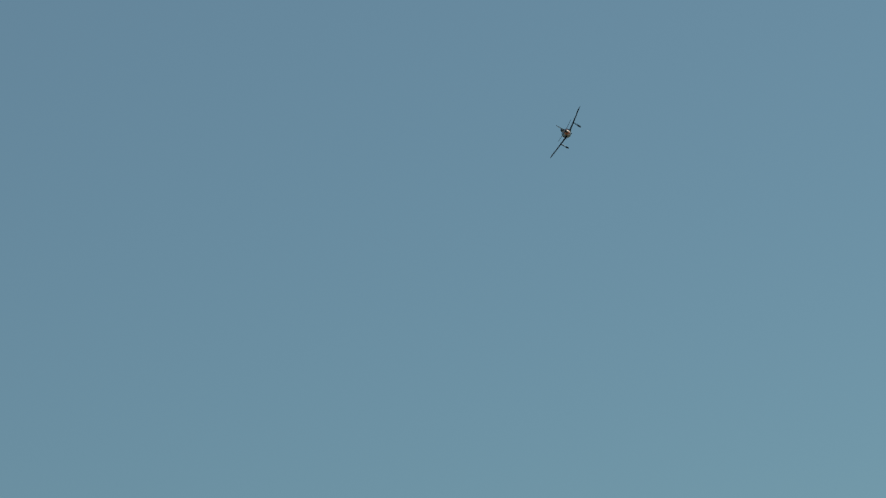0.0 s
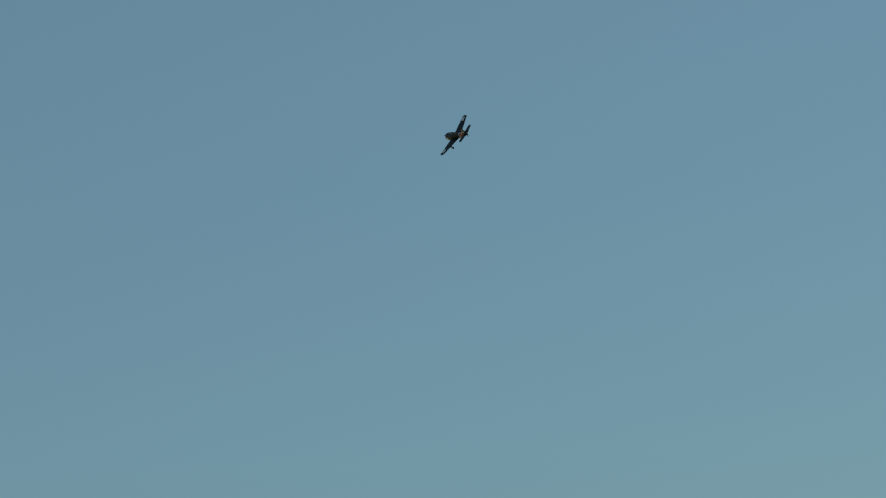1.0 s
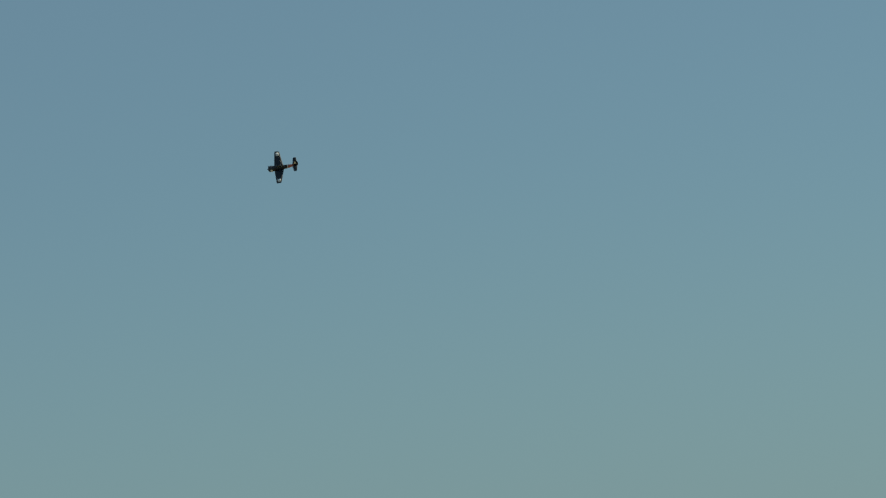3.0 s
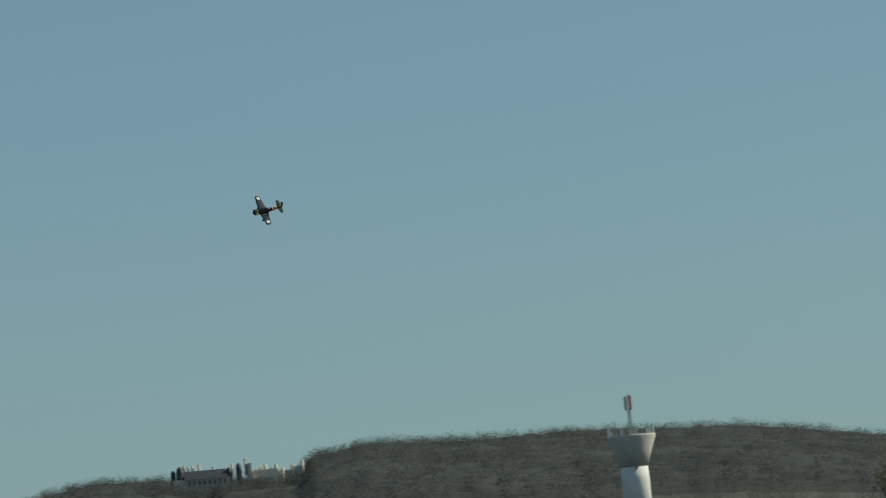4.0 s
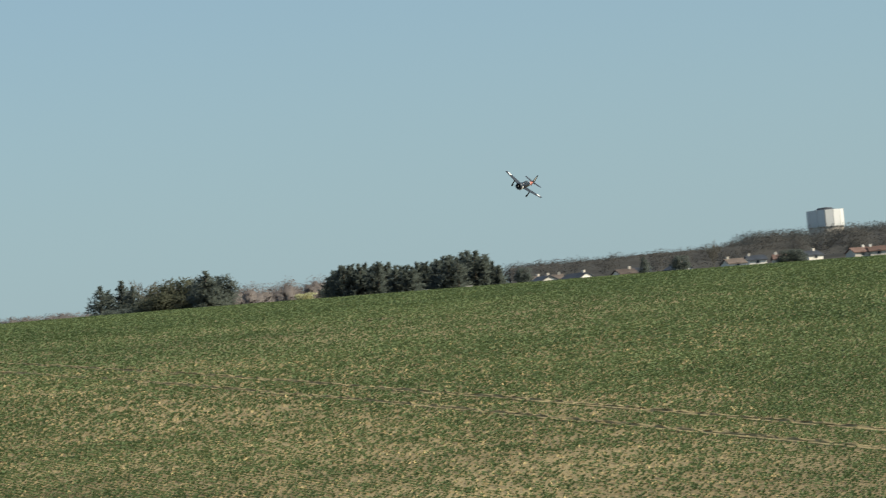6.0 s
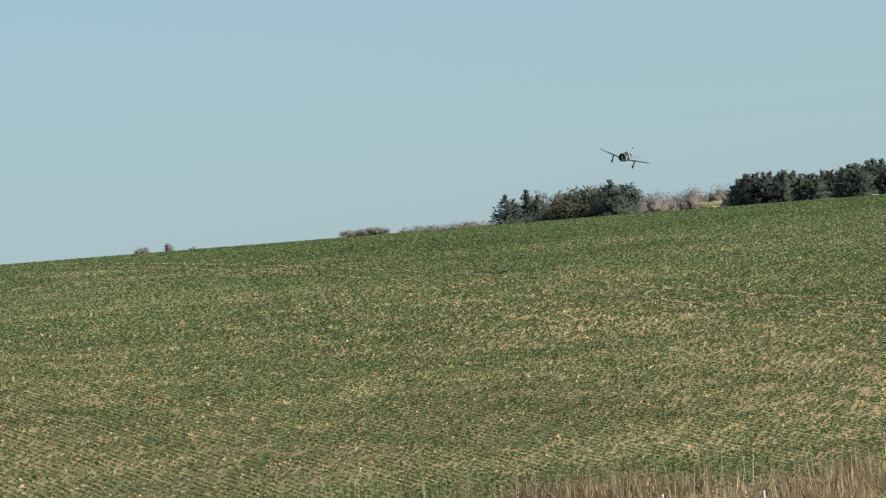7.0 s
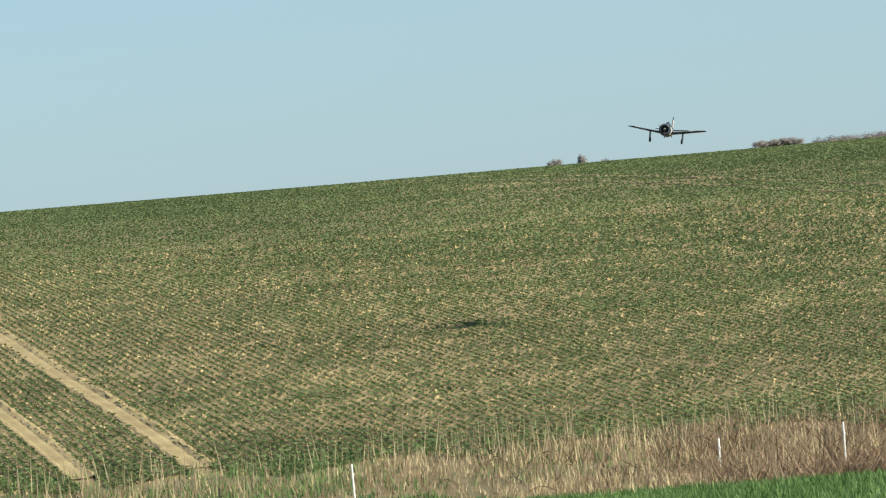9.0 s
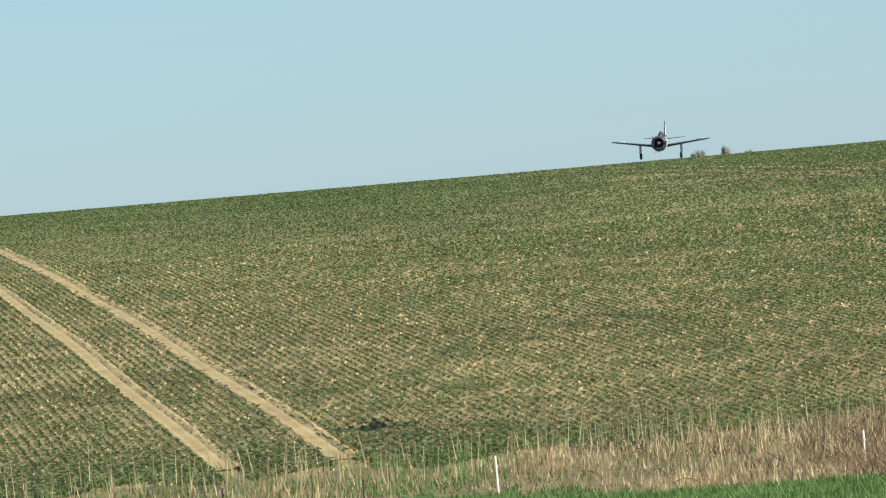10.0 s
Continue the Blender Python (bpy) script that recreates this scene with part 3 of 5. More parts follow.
def tree(kind, az, r, top_el, wide, label, category, group="", base=None):
    """Stands a tree on the land so that its tip shows top_el degrees above the horizon."""
    p = spot(az, r, 0.1)
    h = 1.7 + r * math.tan(radians(top_el)) - p.z
    m = Matrix.Translation(p) @ Matrix.Rotation(random.uniform(0, 6.28), 4, "Z") @ Matrix.Diagonal((h * wide, h * wide, h, 1))
    if kind not in TREES:
        made = {"spire": lambda: conifer(0), "fir": lambda: conifer(1), "ragged": lambda: conifer(2), "olive": lambda: leafy(M_OLIVE),
                "yellow": lambda: leafy(M_YELLOW), "blossom": lambda: leafy(M_BLOSSOM), "dark": lambda: leafy(M_NEEDLE), "pale": lambda: leafy(M_HAZETWIG), "bare": lambda: bare(M_TWIG)}[kind]()
        made.matrix_basis = m
        TREES[kind] = made
        ob = made
    else:
        src = TREES[kind]
        keep = src.matrix_basis.copy()
        src.matrix_basis = Matrix()
        ob = copy_thing(src, m)
        src.matrix_basis = keep
    for k in ("label", "category", "group"):
        if k in ob:
            del ob[k]
    return tagged(ob, label, category, group)


DARK_FIR = "dense dark green conifer standing behind the field crest"
for az, el, w, kind, r in ((1.45, 1.76, 1.0, "fir", 420), (1.33, 1.70, 0.95, "ragged", 424), (1.12, 1.82, 0.85, "ragged", 420), (0.97, 1.72, 0.95, "fir", 416),
                           (0.06, 1.80, 1.0, "dark", 408), (-0.12, 1.87, 1.15, "ragged", 402), (-0.22, 1.88, 1.3, "dark", 404), (-0.3, 1.78, 1.0, "ragged", 406)):
    tree(kind, az, r, el, w, DARK_FIR, "conifer", "conifers of the small copse")
for az, el, w, r in ((0.62, 1.83, 1.1, 410), (0.42, 1.92, 1.25, 408), (0.18, 1.80, 1.0, 410)):
    tree("olive", az, r, el, w, "olive green ivy-clad tree in the small copse", "tree", "copse trees")
for az, el, r in ((0.84, 1.98, 432), (0.78, 1.92, 430), (0.90, 1.88, 430), (0.20, 1.97, 436), (0.12, 1.94, 432), (0.26, 1.92, 430)):
    tree("bare", az, r, el, 1.2, "leafless grey-brown tree behind the small copse", "bare tree", "copse trees")
for az, el, kind in ((1.35, 1.46, "dark"), (1.15, 1.48, "dark"), (0.95, 1.46, "dark"), (0.55, 1.46, "olive"), (0.36, 1.48, "olive"), (0.17, 1.46, "olive"), (-0.1, 1.48, "dark"), (-0.3, 1.48, "dark")):
    tree(kind, az, 412, el, 1.5, "dense evergreen undergrowth of the small copse", "evergreen", "copse trees")
hedge_top = ((-1.9, 1.60), (-2.07, 1.77), (-2.53, 1.77), (-3.2, 1.74), (-3.54, 1.75), (-4.09, 1.84), (-4.38, 1.70), (-4.55, 1.52))
for k in range(42):
    az = -1.93 - 2.58 * k / 41 + random.uniform(-0.04, 0.04)
    el = float(np.interp(-az, [-q[0] for q in hedge_top], [q[1] for q in hedge_top])) + random.uniform(-0.06, 0.03)
    tree(("ragged", "spire", "ragged", "fir")[k % 4], az, 440 + random.uniform(-6, 6), el, random.uniform(0.85, 1.15), "dark green conifer in a close planted row", "conifer", "conifer row")
tree("blossom", -1.56, 325, 1.47, 2.6, "cream blossoming shrub beside the conifer row", "shrub")
for az, el, w in ((3.86, 1.49, 1.6), (3.72, 1.48, 1.7), (3.56, 1.50, 1.5), (3.40, 1.51, 1.7), (3.28, 1.47, 1.6)):
    tree("pale", az, 330, el, w, "low leafless bush on the field crest", "bush", "crest bushes")
for az, el, w in ((6.86, 1.50, 0.9), (6.49, 1.53, 0.8), (6.15, 1.43, 1.0), (6.95, 1.46, 1.0)):
    tree("pale", az, 900, el, w * 0.9, "distant leafless tree beyond the field crest", "bare tree", "far single trees")
for k in range(24):
    az = -19.75 - 3.35 * k / 23 + random.uniform(-0.08, 0.08)
    tree(("fir", "dark", "ragged")[k % 3], az, 545 + random.uniform(-10, 10), 1.58 - 0.008 * k + random.uniform(-0.1, 0.06), random.uniform(1.3, 1.8), "dark evergreen tree in a belt below the village", "evergreen", "evergreen belt")
for az, r, el, w, kind in ((-15.86, 1430, 2.27, 0.9, "spire"), (-17.29, 1450, 2.33, 0.75, "spire"), (-16.25, 1480, 2.13, 0.8, "spire"), (-16.45, 1480, 2.09, 0.8, "spire"), (-17.1, 1480, 2.2, 0.8, "fir"),
                           (-14.93, 900, 1.86, 0.9, "fir"), (-13.25, 950, 1.84, 1.3, "dark"), (-13.1, 950, 1.80, 1.2, "dark"), (-14.3, 1000, 1.80, 1.2, "dark"), (-7.2, 760, 1.56, 1.2, "dark"),
                           (-6.65, 780, 1.56, 0.8, "fir"), (-8.75, 800, 1.5, 1.4, "dark"), (-8.95, 800, 1.5, 1.3, "dark"), (-4.85, 760, 1.58, 1.2, "dark"), (-20.45, 900, 2.18, 0.6, "spire"), (-19.35, 1500, 2.36, 2.0, "dark"),
                           (-14.75, 600, 1.75, 1.0, "dark"), (-22.55, 700, 1.9, 1.2, "dark"), (-25.3, 640, 1.5, 0.9, "fir"), (-25.5, 640, 1.42, 1.0, "dark"), (-27.2, 640, 1.5, 0.9, "fir")):
    tree(kind, az, r, el, w, "tall dark conifer rising over the village woods" if kind != "dark" else "dark rounded evergreen tree among village gardens", "conifer" if kind != "dark" else "evergreen", "village evergreens")
tree("bare", -7.68, 800, 1.79, 0.6, "lone leafless tree at the edge of the village", "bare tree")
tree("yellow", -16.62, 560, 1.68, 1.25, "bright yellow-green spring tree at the field edge", "tree")
tree("yellow", -16.35, 556, 1.55, 1.2, "yellow-green spring tree at the field edge", "tree")


def bare_row(spans, n, r0, r1, label, group, wide=1.0):
    for k in range(n):
        a0, a1, e0, e1 = spans[k % len(spans)]
        tree("bare", a0 + (a1 - a0) * (k + random.random()) / n, random.uniform(r0, r1), random.uniform(e0, e1), wide * random.uniform(0.8, 1.3), label, "bare tree", group)


bare_row(((-28.4, -26.2, 1.5, 1.95), (-29.6, -27.5, 1.4, 1.75), (-29.8, -25.6, 1.2, 1.6)), 54, 560, 640, "leafless brown tree with dark mistletoe below the hill", "mistletoe trees", 1.35)
bare_row(((-34.9, -33.6, 2.2, 2.42),), 16, 640, 700, "tall leafless poplar at the edge of the wood", "poplars", 0.5)


def mistletoe():
    src = None
    for k in range(34):
        az = random.uniform(-28.2, -26.0) if k < 24 else random.uniform(-29.4, -27.0)
        r, el = random.uniform(560, 600), random.uniform(1.25, 1.75)
        x, y = polar(az, r)
        c = np.array([[0, 0, 0]])
        if src is None:
            tri, out = scatter_tris(c, np.array([[0.42, 0.42, 0.42]]), 130, 0.2, 0.2, 0.5)
            src = soup("mistletoe", tri, M_NEEDLE, out=out)
            tagged(src, "round dark mistletoe ball in a bare tree", "mistletoe", "mistletoe balls")
            ob = src
        else:
            ob = copy_thing(src, Matrix())
        ob.matrix_basis = pose(float(x), float(y), 1.7 + r * math.tan(radians(el)))


mistletoe()


# ---- buildings ----
CLEARINGS = [(-23.95, 1.05, 2.60, 1500.0), (-29.86, 0.45, 1.6, 1000.0), (-9.39, 0.32, 1.80, 1450.0), (-21.2, 0.36, 1.95, reach(-21.1, 1.92))]


def house(az, el, w_px, h_px, style, r=None):
    """A house whose foot shows at that heading and height; its width and height are angles of 1/6800."""
    r = r or reach(az, el)
    CLEARINGS.append((az + random.uniform(-0.3, 0.3) * w_px / 6800 * 57.3, w_px / 6800 * 13, el + random.uniform(0.35, 0.75) * h_px / 6800 * 57.3, r))
    p = spot(az, r)
    w, h = max(5.0, 0.72 * w_px * r / 6800.0), max(2.8, 0.85 * h_px * r / 6800.0)
    depth = min(w, 9.0) * 0.8 if w > 8 else 7.0
    walls, roofs = {"white": (M_WHITEWALL, M_BROWNTILE), "red": (M_STONE, M_TILE), "gable": (M_WHITEWALL, M_SLATE), "barn": (M_STONE, M_SHEET),
                    "grey": (M_WHITEWALL, M_SLATE), "flats": (M_WHITEWALL, M_CONCRETE), "tower": (M_STONE, M_WHITEWALL)}[style]
    top = bpy.data.objects.new("house", None)
    scene.collection.objects.link(top)
    face_gable = style == "gable"
    top.matrix_basis = pose(p.x, p.y, p.z - 0.2, 0, 0, az + random.uniform(-4, 42) + (90 if face_gable else 0))
    if face_gable:
        w, depth = depth + 1, w
    eave = h * (0.9 if style in ("flats", "tower") else 0.56) + 0.2
    bm = bmesh.new()
    if style == "flats":
        for k in range(4):
            box(bm, (-0.375 + 0.25 * k) * w, random.uniform(-0.6, 0.6), 0, w * 0.25, depth, eave * (0.9 if k % 2 else 1.0))
    else:
        box(bm, 0, 0, 0, w, depth, eave)
    part("wall", bm, walls, top)
    bm = bmesh.new()
    if style == "flats":
        box(bm, 0, 0, eave + 0.01, w * 0.9, depth * 0.8, 0.4)
    elif style == "tower":
        lathe(bm, [(w * 0.62, eave), (w * 0.60, eave + 0.35), (0.3, h + 0.2)], 4)
        bmesh.ops.rotate(bm, verts=bm.verts, matrix=Matrix.Rotation(radians(45), 3, "Z"))
    else:
        o = 0.35
        x0, y0, zt = w / 2 + o, depth / 2 + o, h + 0.2
        ring = [[(sx * x0, -y0, eave - 0.12), (sx * x0, 0, zt), (sx * x0, y0, eave - 0.12), (sx * x0, y0, eave + 0.1), (sx * x0, 0, zt + 0.28), (sx * x0, -y0, eave + 0.1)] for sx in (-1, 1)]
        loft(bm, ring)
        gb = bmesh.new()
        loft(gb, [[(sx * (w / 2 - 0.01), -depth / 2 + 0.05, eave - 0.05), (sx * (w / 2 - 0.01), depth / 2 - 0.05, eave - 0.05), (sx * (w / 2 - 0.01), 0, zt - 0.05)] for sx in (-1, 1)])
        part("gable_wall", gb, walls, top)
        if style != "barn":
            cb = bmesh.new()
            box(cb, w * random.choice((-0.34, 0.3)), 0, zt - 0.8, 0.7, 0.7, 1.7, 0.03)
            part("chimney", cb, M_STONE if style != "red" else M_WHITEWALL, top)
    part("roof", bm, roofs, top)
    n = max(1, int(w / 2.6))
    rows = max(1, int(eave / 2.7))
    pane = None
    for k in range(n):
        for q in range(rows):
            x = (k + 0.5) / n * w - w / 2
            if pane is None:
                wb = bmesh.new()
                box(wb, 0, 0, 0, 1.0, 0.12, 1.2)
                pane = part("window", wb, M_PANE, top)
                ob = pane
            else:
                ob = pane.copy()
                scene.collection.objects.link(ob)
            ob.location = (x, -depth / 2 - (0.62 if style == "flats" else 0.03), 0.9 + q * 2.7)
    words = {"white": "white rendered village house with brown tile roof", "red": "village house with red clay tile roof", "gable": "white house with a pale gable end", "barn": "large barn with grey-green sheet roof",
             "grey": "white house with dark slate roof", "flats": "low white apartment block with stepped front", "tower": "square stone house with pale hipped roof"}[style]
    return tagged(top, words, "barn" if style == "barn" else "house", "village houses")


for row in ((-23.5, 1.02, 70, 30, "flats", 560), (-24.39, 0.99, 60, 18, "red", 560), (-25.2, 0.98, 66, 22, "barn", 575), (-26.25, 1.0, 60, 24, "barn", 575), (-30.9, 1.1, 75, 24, "flats", 640), (-29.2, 1.14, 40, 15, "white", 640),
            (-22.0, 1.80, 22, 11, "white"), (-22.35, 1.78, 30, 13, "grey"), (-22.77, 1.70, 26, 15, "white"), (-22.62, 1.93, 30, 13, "white"), (-22.11, 1.95, 25, 11, "grey"), (-23.43, 2.0, 20, 17, "gable"), (-22.9, 1.88, 24, 11, "red"),
            (-21.7, 1.88, 20, 11, "white"), (-21.5, 1.74, 24, 15, "gable"), (-20.6, 1.84, 18, 11, "white"), (-20.2, 1.88, 14, 10, "grey"), (-20.3, 1.6, 24, 13, "white"), (-23.1, 1.86, 22, 11, "white"), (-22.45, 1.64, 20, 12, "grey"),
            (-17.31, 1.58, 32, 40, "tower"), (-17.78, 1.49, 34, 25, "gable"), (-18.65, 1.50, 36, 20, "white"), (-18.35, 1.55, 22, 14, "white"), (-19.65, 1.62, 44, 24, "grey"), (-19.15, 1.5, 30, 18, "gable"), (-19.95, 1.55, 24, 13, "white"),
            (-18.8, 1.14, 36, 15, "white", 570), (-19.45, 1.12, 56, 11, "grey", 570), (-17.05, 1.4, 30, 14, "red"), (-16.9, 1.5, 30, 14, "red"),
            (-15.72, 1.55, 46, 15, "red"), (-14.82, 1.55, 18, 11, "grey"), (-14.95, 1.29, 44, 18, "red", 880), (-14.5, 1.27, 30, 15, "red", 880), (-15.35, 1.28, 30, 13, "white", 880), (-13.92, 1.25, 26, 18, "gable", 880), (-14.25, 1.25, 28, 15, "red", 880),
            (-9.37, 1.38, 34, 11, "red"), (-9.83, 1.28, 34, 13, "red", 1107), (-10.1, 1.29, 36, 16, "red", 1107), (-10.42, 1.3, 26, 9, "white", 1054), (-10.72, 1.3, 34, 16, "red", 1107), (-10.98, 1.3, 30, 16, "red", 1107),
            (-8.3, 1.29, 44, 11, "grey", 1107), (-7.98, 1.3, 26, 11, "white", 1054), (-7.15, 1.33, 24, 13, "gable", 1091), (-8.7, 1.29, 34, 10, "red", 1070), (-9.1, 1.3, 30, 9, "grey", 1123), (-12.67, 1.47, 26, 15, "white"), (-13.0, 1.49, 26, 10, "grey"),
            (-6.6, 1.32, 22, 10, "grey", 1107), (-6.35, 1.3, 24, 10, "white", 1054), (-5.15, 1.30, 22, 8, "gable", 1054), (-5.3, 1.32, 26, 8, "white", 1107), (-5.65, 1.31, 18, 7, "gable", 1054), (-5.0, 1.3, 14, 6, "white", 1070)):
    house(*row)
for k in range(26):
    az = random.uniform(-23.3, -20.0) if k < 17 else random.uniform(-20.0, -17.9)
    house(az, random.uniform(1.66, 1.96) if k < 17 else random.uniform(1.46, 1.64), random.uniform(14, 24), random.uniform(9, 14), random.choice(("white", "grey", "gable", "white", "gable")))


def church():
    az, el = -21.1, 1.92
    r = reach(az, el)
    p = spot(az, r)
    k = r / 6800.0
    top = bpy.data.objects.new("church", None)
    scene.collection.objects.link(top)
    top.matrix_basis = pose(p.x, p.y, p.z - 0.3, 0, 0, az + 12)
    bm = bmesh.new()
    box(bm, 22 * k, 3, 0, 34 * k, 8, 12 * k)
    part("nave_wall", bm, M_STONE, top)
    bm = bmesh.new()
    loft(bm, [[(x * k, -1.6, 11 * k), (x * k, 3, 32 * k), (x * k, 7.6, 11 * k)] for x in (4, 40)])
    part("nave_roof", bm, M_SLATE, top, "steep dark slate roof")
    for x, h in ((-14, 30), (-1, 34)):
        bm = bmesh.new()
        box(bm, x * k, 0, 0, 8 * k, 8 * k, h * k, 0.1)
        tw = part("tower", bm, M_WHITEWALL, top, "pale square stone tower")
        bm = bmesh.new()
        lathe(bm, [(6 * k, h * k + 0.02), (0.15, (h + 17) * k)], 4, (x * k, 0))
        part("spire", bm, M_SLATE, tw)
        bm = bmesh.new()
        box(bm, x * k, -4 * k - 0.02, (h - 12) * k, 2.2 * k, 0.1, 6 * k)
        part("belfry_opening", bm, M_PANE, tw)
    bm = bmesh.new()
    loft(bm, [[((40 + a) * k, b, z) for a, z in ((-14, 0), (14, 0), (14, 8 * k), (0, 32 * k), (-14, 8 * k))] for b in (-4, 4)])
    part("gable_front", bm, M_WHITEWALL, top, "pale pointed gable front")
    tagged(top, "stone village church with two pale towers and slate roofs", "church")


church()


def chateau():
    az, r = -24.0, 1500.0
    k = r / 6800.0
    p = spot(az, r)
    base = 1.7 + r * math.tan(radians(2.5))
    top = bpy.data.objects.new("chateau", None)
    scene.collection.objects.link(top)
    top.matrix_basis = pose(p.x, p.y, 0, 0, 0, az + 6)
    foot = p.z - 0.5

    def wall(x0, x1, z0, z1, name, m, y=0.0, d=10.0, label=""):
        b = bmesh.new()
        box(b, (x0 + x1) / 2 * k, y, z0, abs(x1 - x0) * k, d, z1 - z0)
        return part(name, b, m, top, label)

    def up(px):
        return base + px * k
    wall(-120, -20, foot, up(2), "main_wing", M_STONE)
    b = bmesh.new()
    loft(b, [[(x * k, -5.4, up(1)), (x * k, 0, up(17)), (x * k, 5.4, up(1))] for x in (-100, -24)])
    part("main_roof", b, M_SLATE, top, "long dark slate roof")
    for x, w, h in ((-118, 9, 20), (-106, 13, 26), (-20, 10, 18), (-2, 10, 24)):
        b = bmesh.new()
        lathe(b, [(w * k * 0.5, foot), (w * k * 0.5, up(h * 0.55)), (w * k * 0.56, up(h * 0.56)), (w * k * 0.4, up(h * 0.85)), (0.3, up(h))], 16, (x * k, -2))
        part("turret", b, M_SLATE, top, "round turret with dark domed slate roof")
    for x, h in ((-97, 26), (-90, 24), (-82, 25), (-70, 27), (-45, 20), (-12, 22), (12, 30)):
        b = bmesh.new()
        lathe(b, [(2.2 * k, up(2)), (2.1 * k, up(h)), (2.8 * k, up(h) + 0.02), (2.8 * k, up(h + 1.4)), (0.1, up(h + 1.5))], 4, (x * k, 1))
        part("chimney", b, M_STONE, top, "tall pale stone chimney")
    wall(14, 20, foot, up(22), "ruined_wall", M_STONE, 0, 6, "pale ruined stone wall")
    wall(24, 68, foot, up(9), "ruined_wall", M_STONE, 2, 5, "pale ruined stone wall")
    wall(70, 116, foot, up(5), "ruined_wall", M_STONE, 3, 4, "pale ruined stone wall")
    for x, w, h in ((30, 4, 14), (38, 4, 17), (47, 5, 19), (57, 4, 12), (66, 5, 18), (78, 7, 10), (95, 5, 15), (101, 4, 11), (106, 4, 14), (113, 5, 22)):
        b = bmesh.new()
        lathe(b, [(w * 0.6 * k, foot), (w * 0.6 * k, up(h - 3)), (w * 0.45 * k, up(h - 2)), (w * 0.35 * k, up(h)), (0.1, up(h))], 4, (x * k, 1))
        part("ruined_pier", b, M_STONE, top)
    for x in range(-92, -26, 9):
        b = bmesh.new()
        box(b, x * k, -5.1, up(-9), 3 * k, 0.3, 7 * k)
        part("window", b, M_PANE, top)
    tagged(top, "half-ruined limestone chateau with slate roofs and many chimneys", "chateau")


chateau()


def water_tower():
    az, r = -29.86, 1000.0
    k = r / 6800.0
    p = spot(az, r)
    top = bpy.data.objects.new("water_tower", None)
    scene.collection.objects.link(top)
    top.matrix_basis = pose(p.x, p.y, 0, 0, 0, az)

    def up(el):
        return 1.7 + r * math.tan(radians(el))
    b = bmesh.new()
    lathe(b, [(25 * k, p.z - 0.5), (24.5 * k, up(1.9)), (24 * k, up(2.09))], 40)
    part("shaft", b, M_WHITECONC, top, "white painted concrete shaft", smooth=True)
    b = bmesh.new()
    lathe(b, [(24.4 * k, up(2.092)), (33 * k, up(2.32)), (42.5 * k, up(2.53)), (42.5 * k, up(2.56)), (6 * k, up(2.575))], 48)
    part("tank", b, M_CONCRETE, top, "flared bare concrete tank", smooth=True)
    for z in (2.05, 1.52):
        b = bmesh.new()
        box(b, 4 * k, -25.2 * k, up(z), 3 * k, 0.5, 4 * k)
        part("vent", b, M_PANE, top)
    for n in range(30):
        a = n / 30 * 6.283
        b = bmesh.new()
        x, y = math.cos(a) * 39 * k, math.sin(a) * 39 * k
        tube(b, (x, y, up(2.56)), (x, y, up(2.56) + 1.3), 0.05, 0.05, 5)
        part("rail_post", b, M_STEEL, top)
    for a, h in ((3.3, 2.6), (3.05, 1.8), (3.6, 1.6), (0.2, 2.7), (-0.15, 2.4), (-0.6, 2.0), (4.3, 1.6), (4.9, 1.8), (5.5, 1.6)):
        b = bmesh.new()
        x, y = math.cos(a) * 40 * k, math.sin(a) * 40 * k
        box(b, x, y, up(2.55), 0.5, 0.35, h, 0.05)
        part("antenna_panel", b, M_WHITEPANEL, top)
    b = bmesh.new()
    for dx, dy in ((-0.5, -0.5), (0.5, -0.5), (0, 0.5)):
        tube(b, (dx, dy, up(2.57)), (dx * 0.6, dy * 0.6, up(2.94)), 0.11, 0.11, 6)
    for n in range(9):
        z = up(2.58) + n * (up(2.94) - up(2.58)) / 9
        tube(b, (-0.5, -0.5, z), (0.4, -0.4, z + 0.7), 0.06, 0.06, 5)
        tube(b, (0.5, -0.5, z), (0, 0.5, z + 0.7), 0.06, 0.06, 5)
    mast = part("mast", b, M_STEEL, top, "steel lattice mast")
    for x, y, m, z0, h in ((0.75, -0.8, M_REDPANEL, 2.95, 24), (-0.5, -0.9, M_WHITEPANEL, 2.93, 26), (-1.15, 0.3, M_STEEL, 2.94, 24), (0.2, 0.8, M_WHITEPANEL, 2.96, 26)):
        b = bmesh.new()
        box(b, x * 0.72, y * 0.72, up(z0), 0.55, 0.35, h * k, 0.08)
        part("mast_antenna", b, m, mast)
    b = bmesh.new()
    box(b, 0, 0, up(2.945) , 1.9, 1.5, 0.25)
    part("antenna_bracket", b, M_STEEL, mast)
    tagged(top, "flared concrete water tower carrying radio antennas", "water tower")


water_tower()


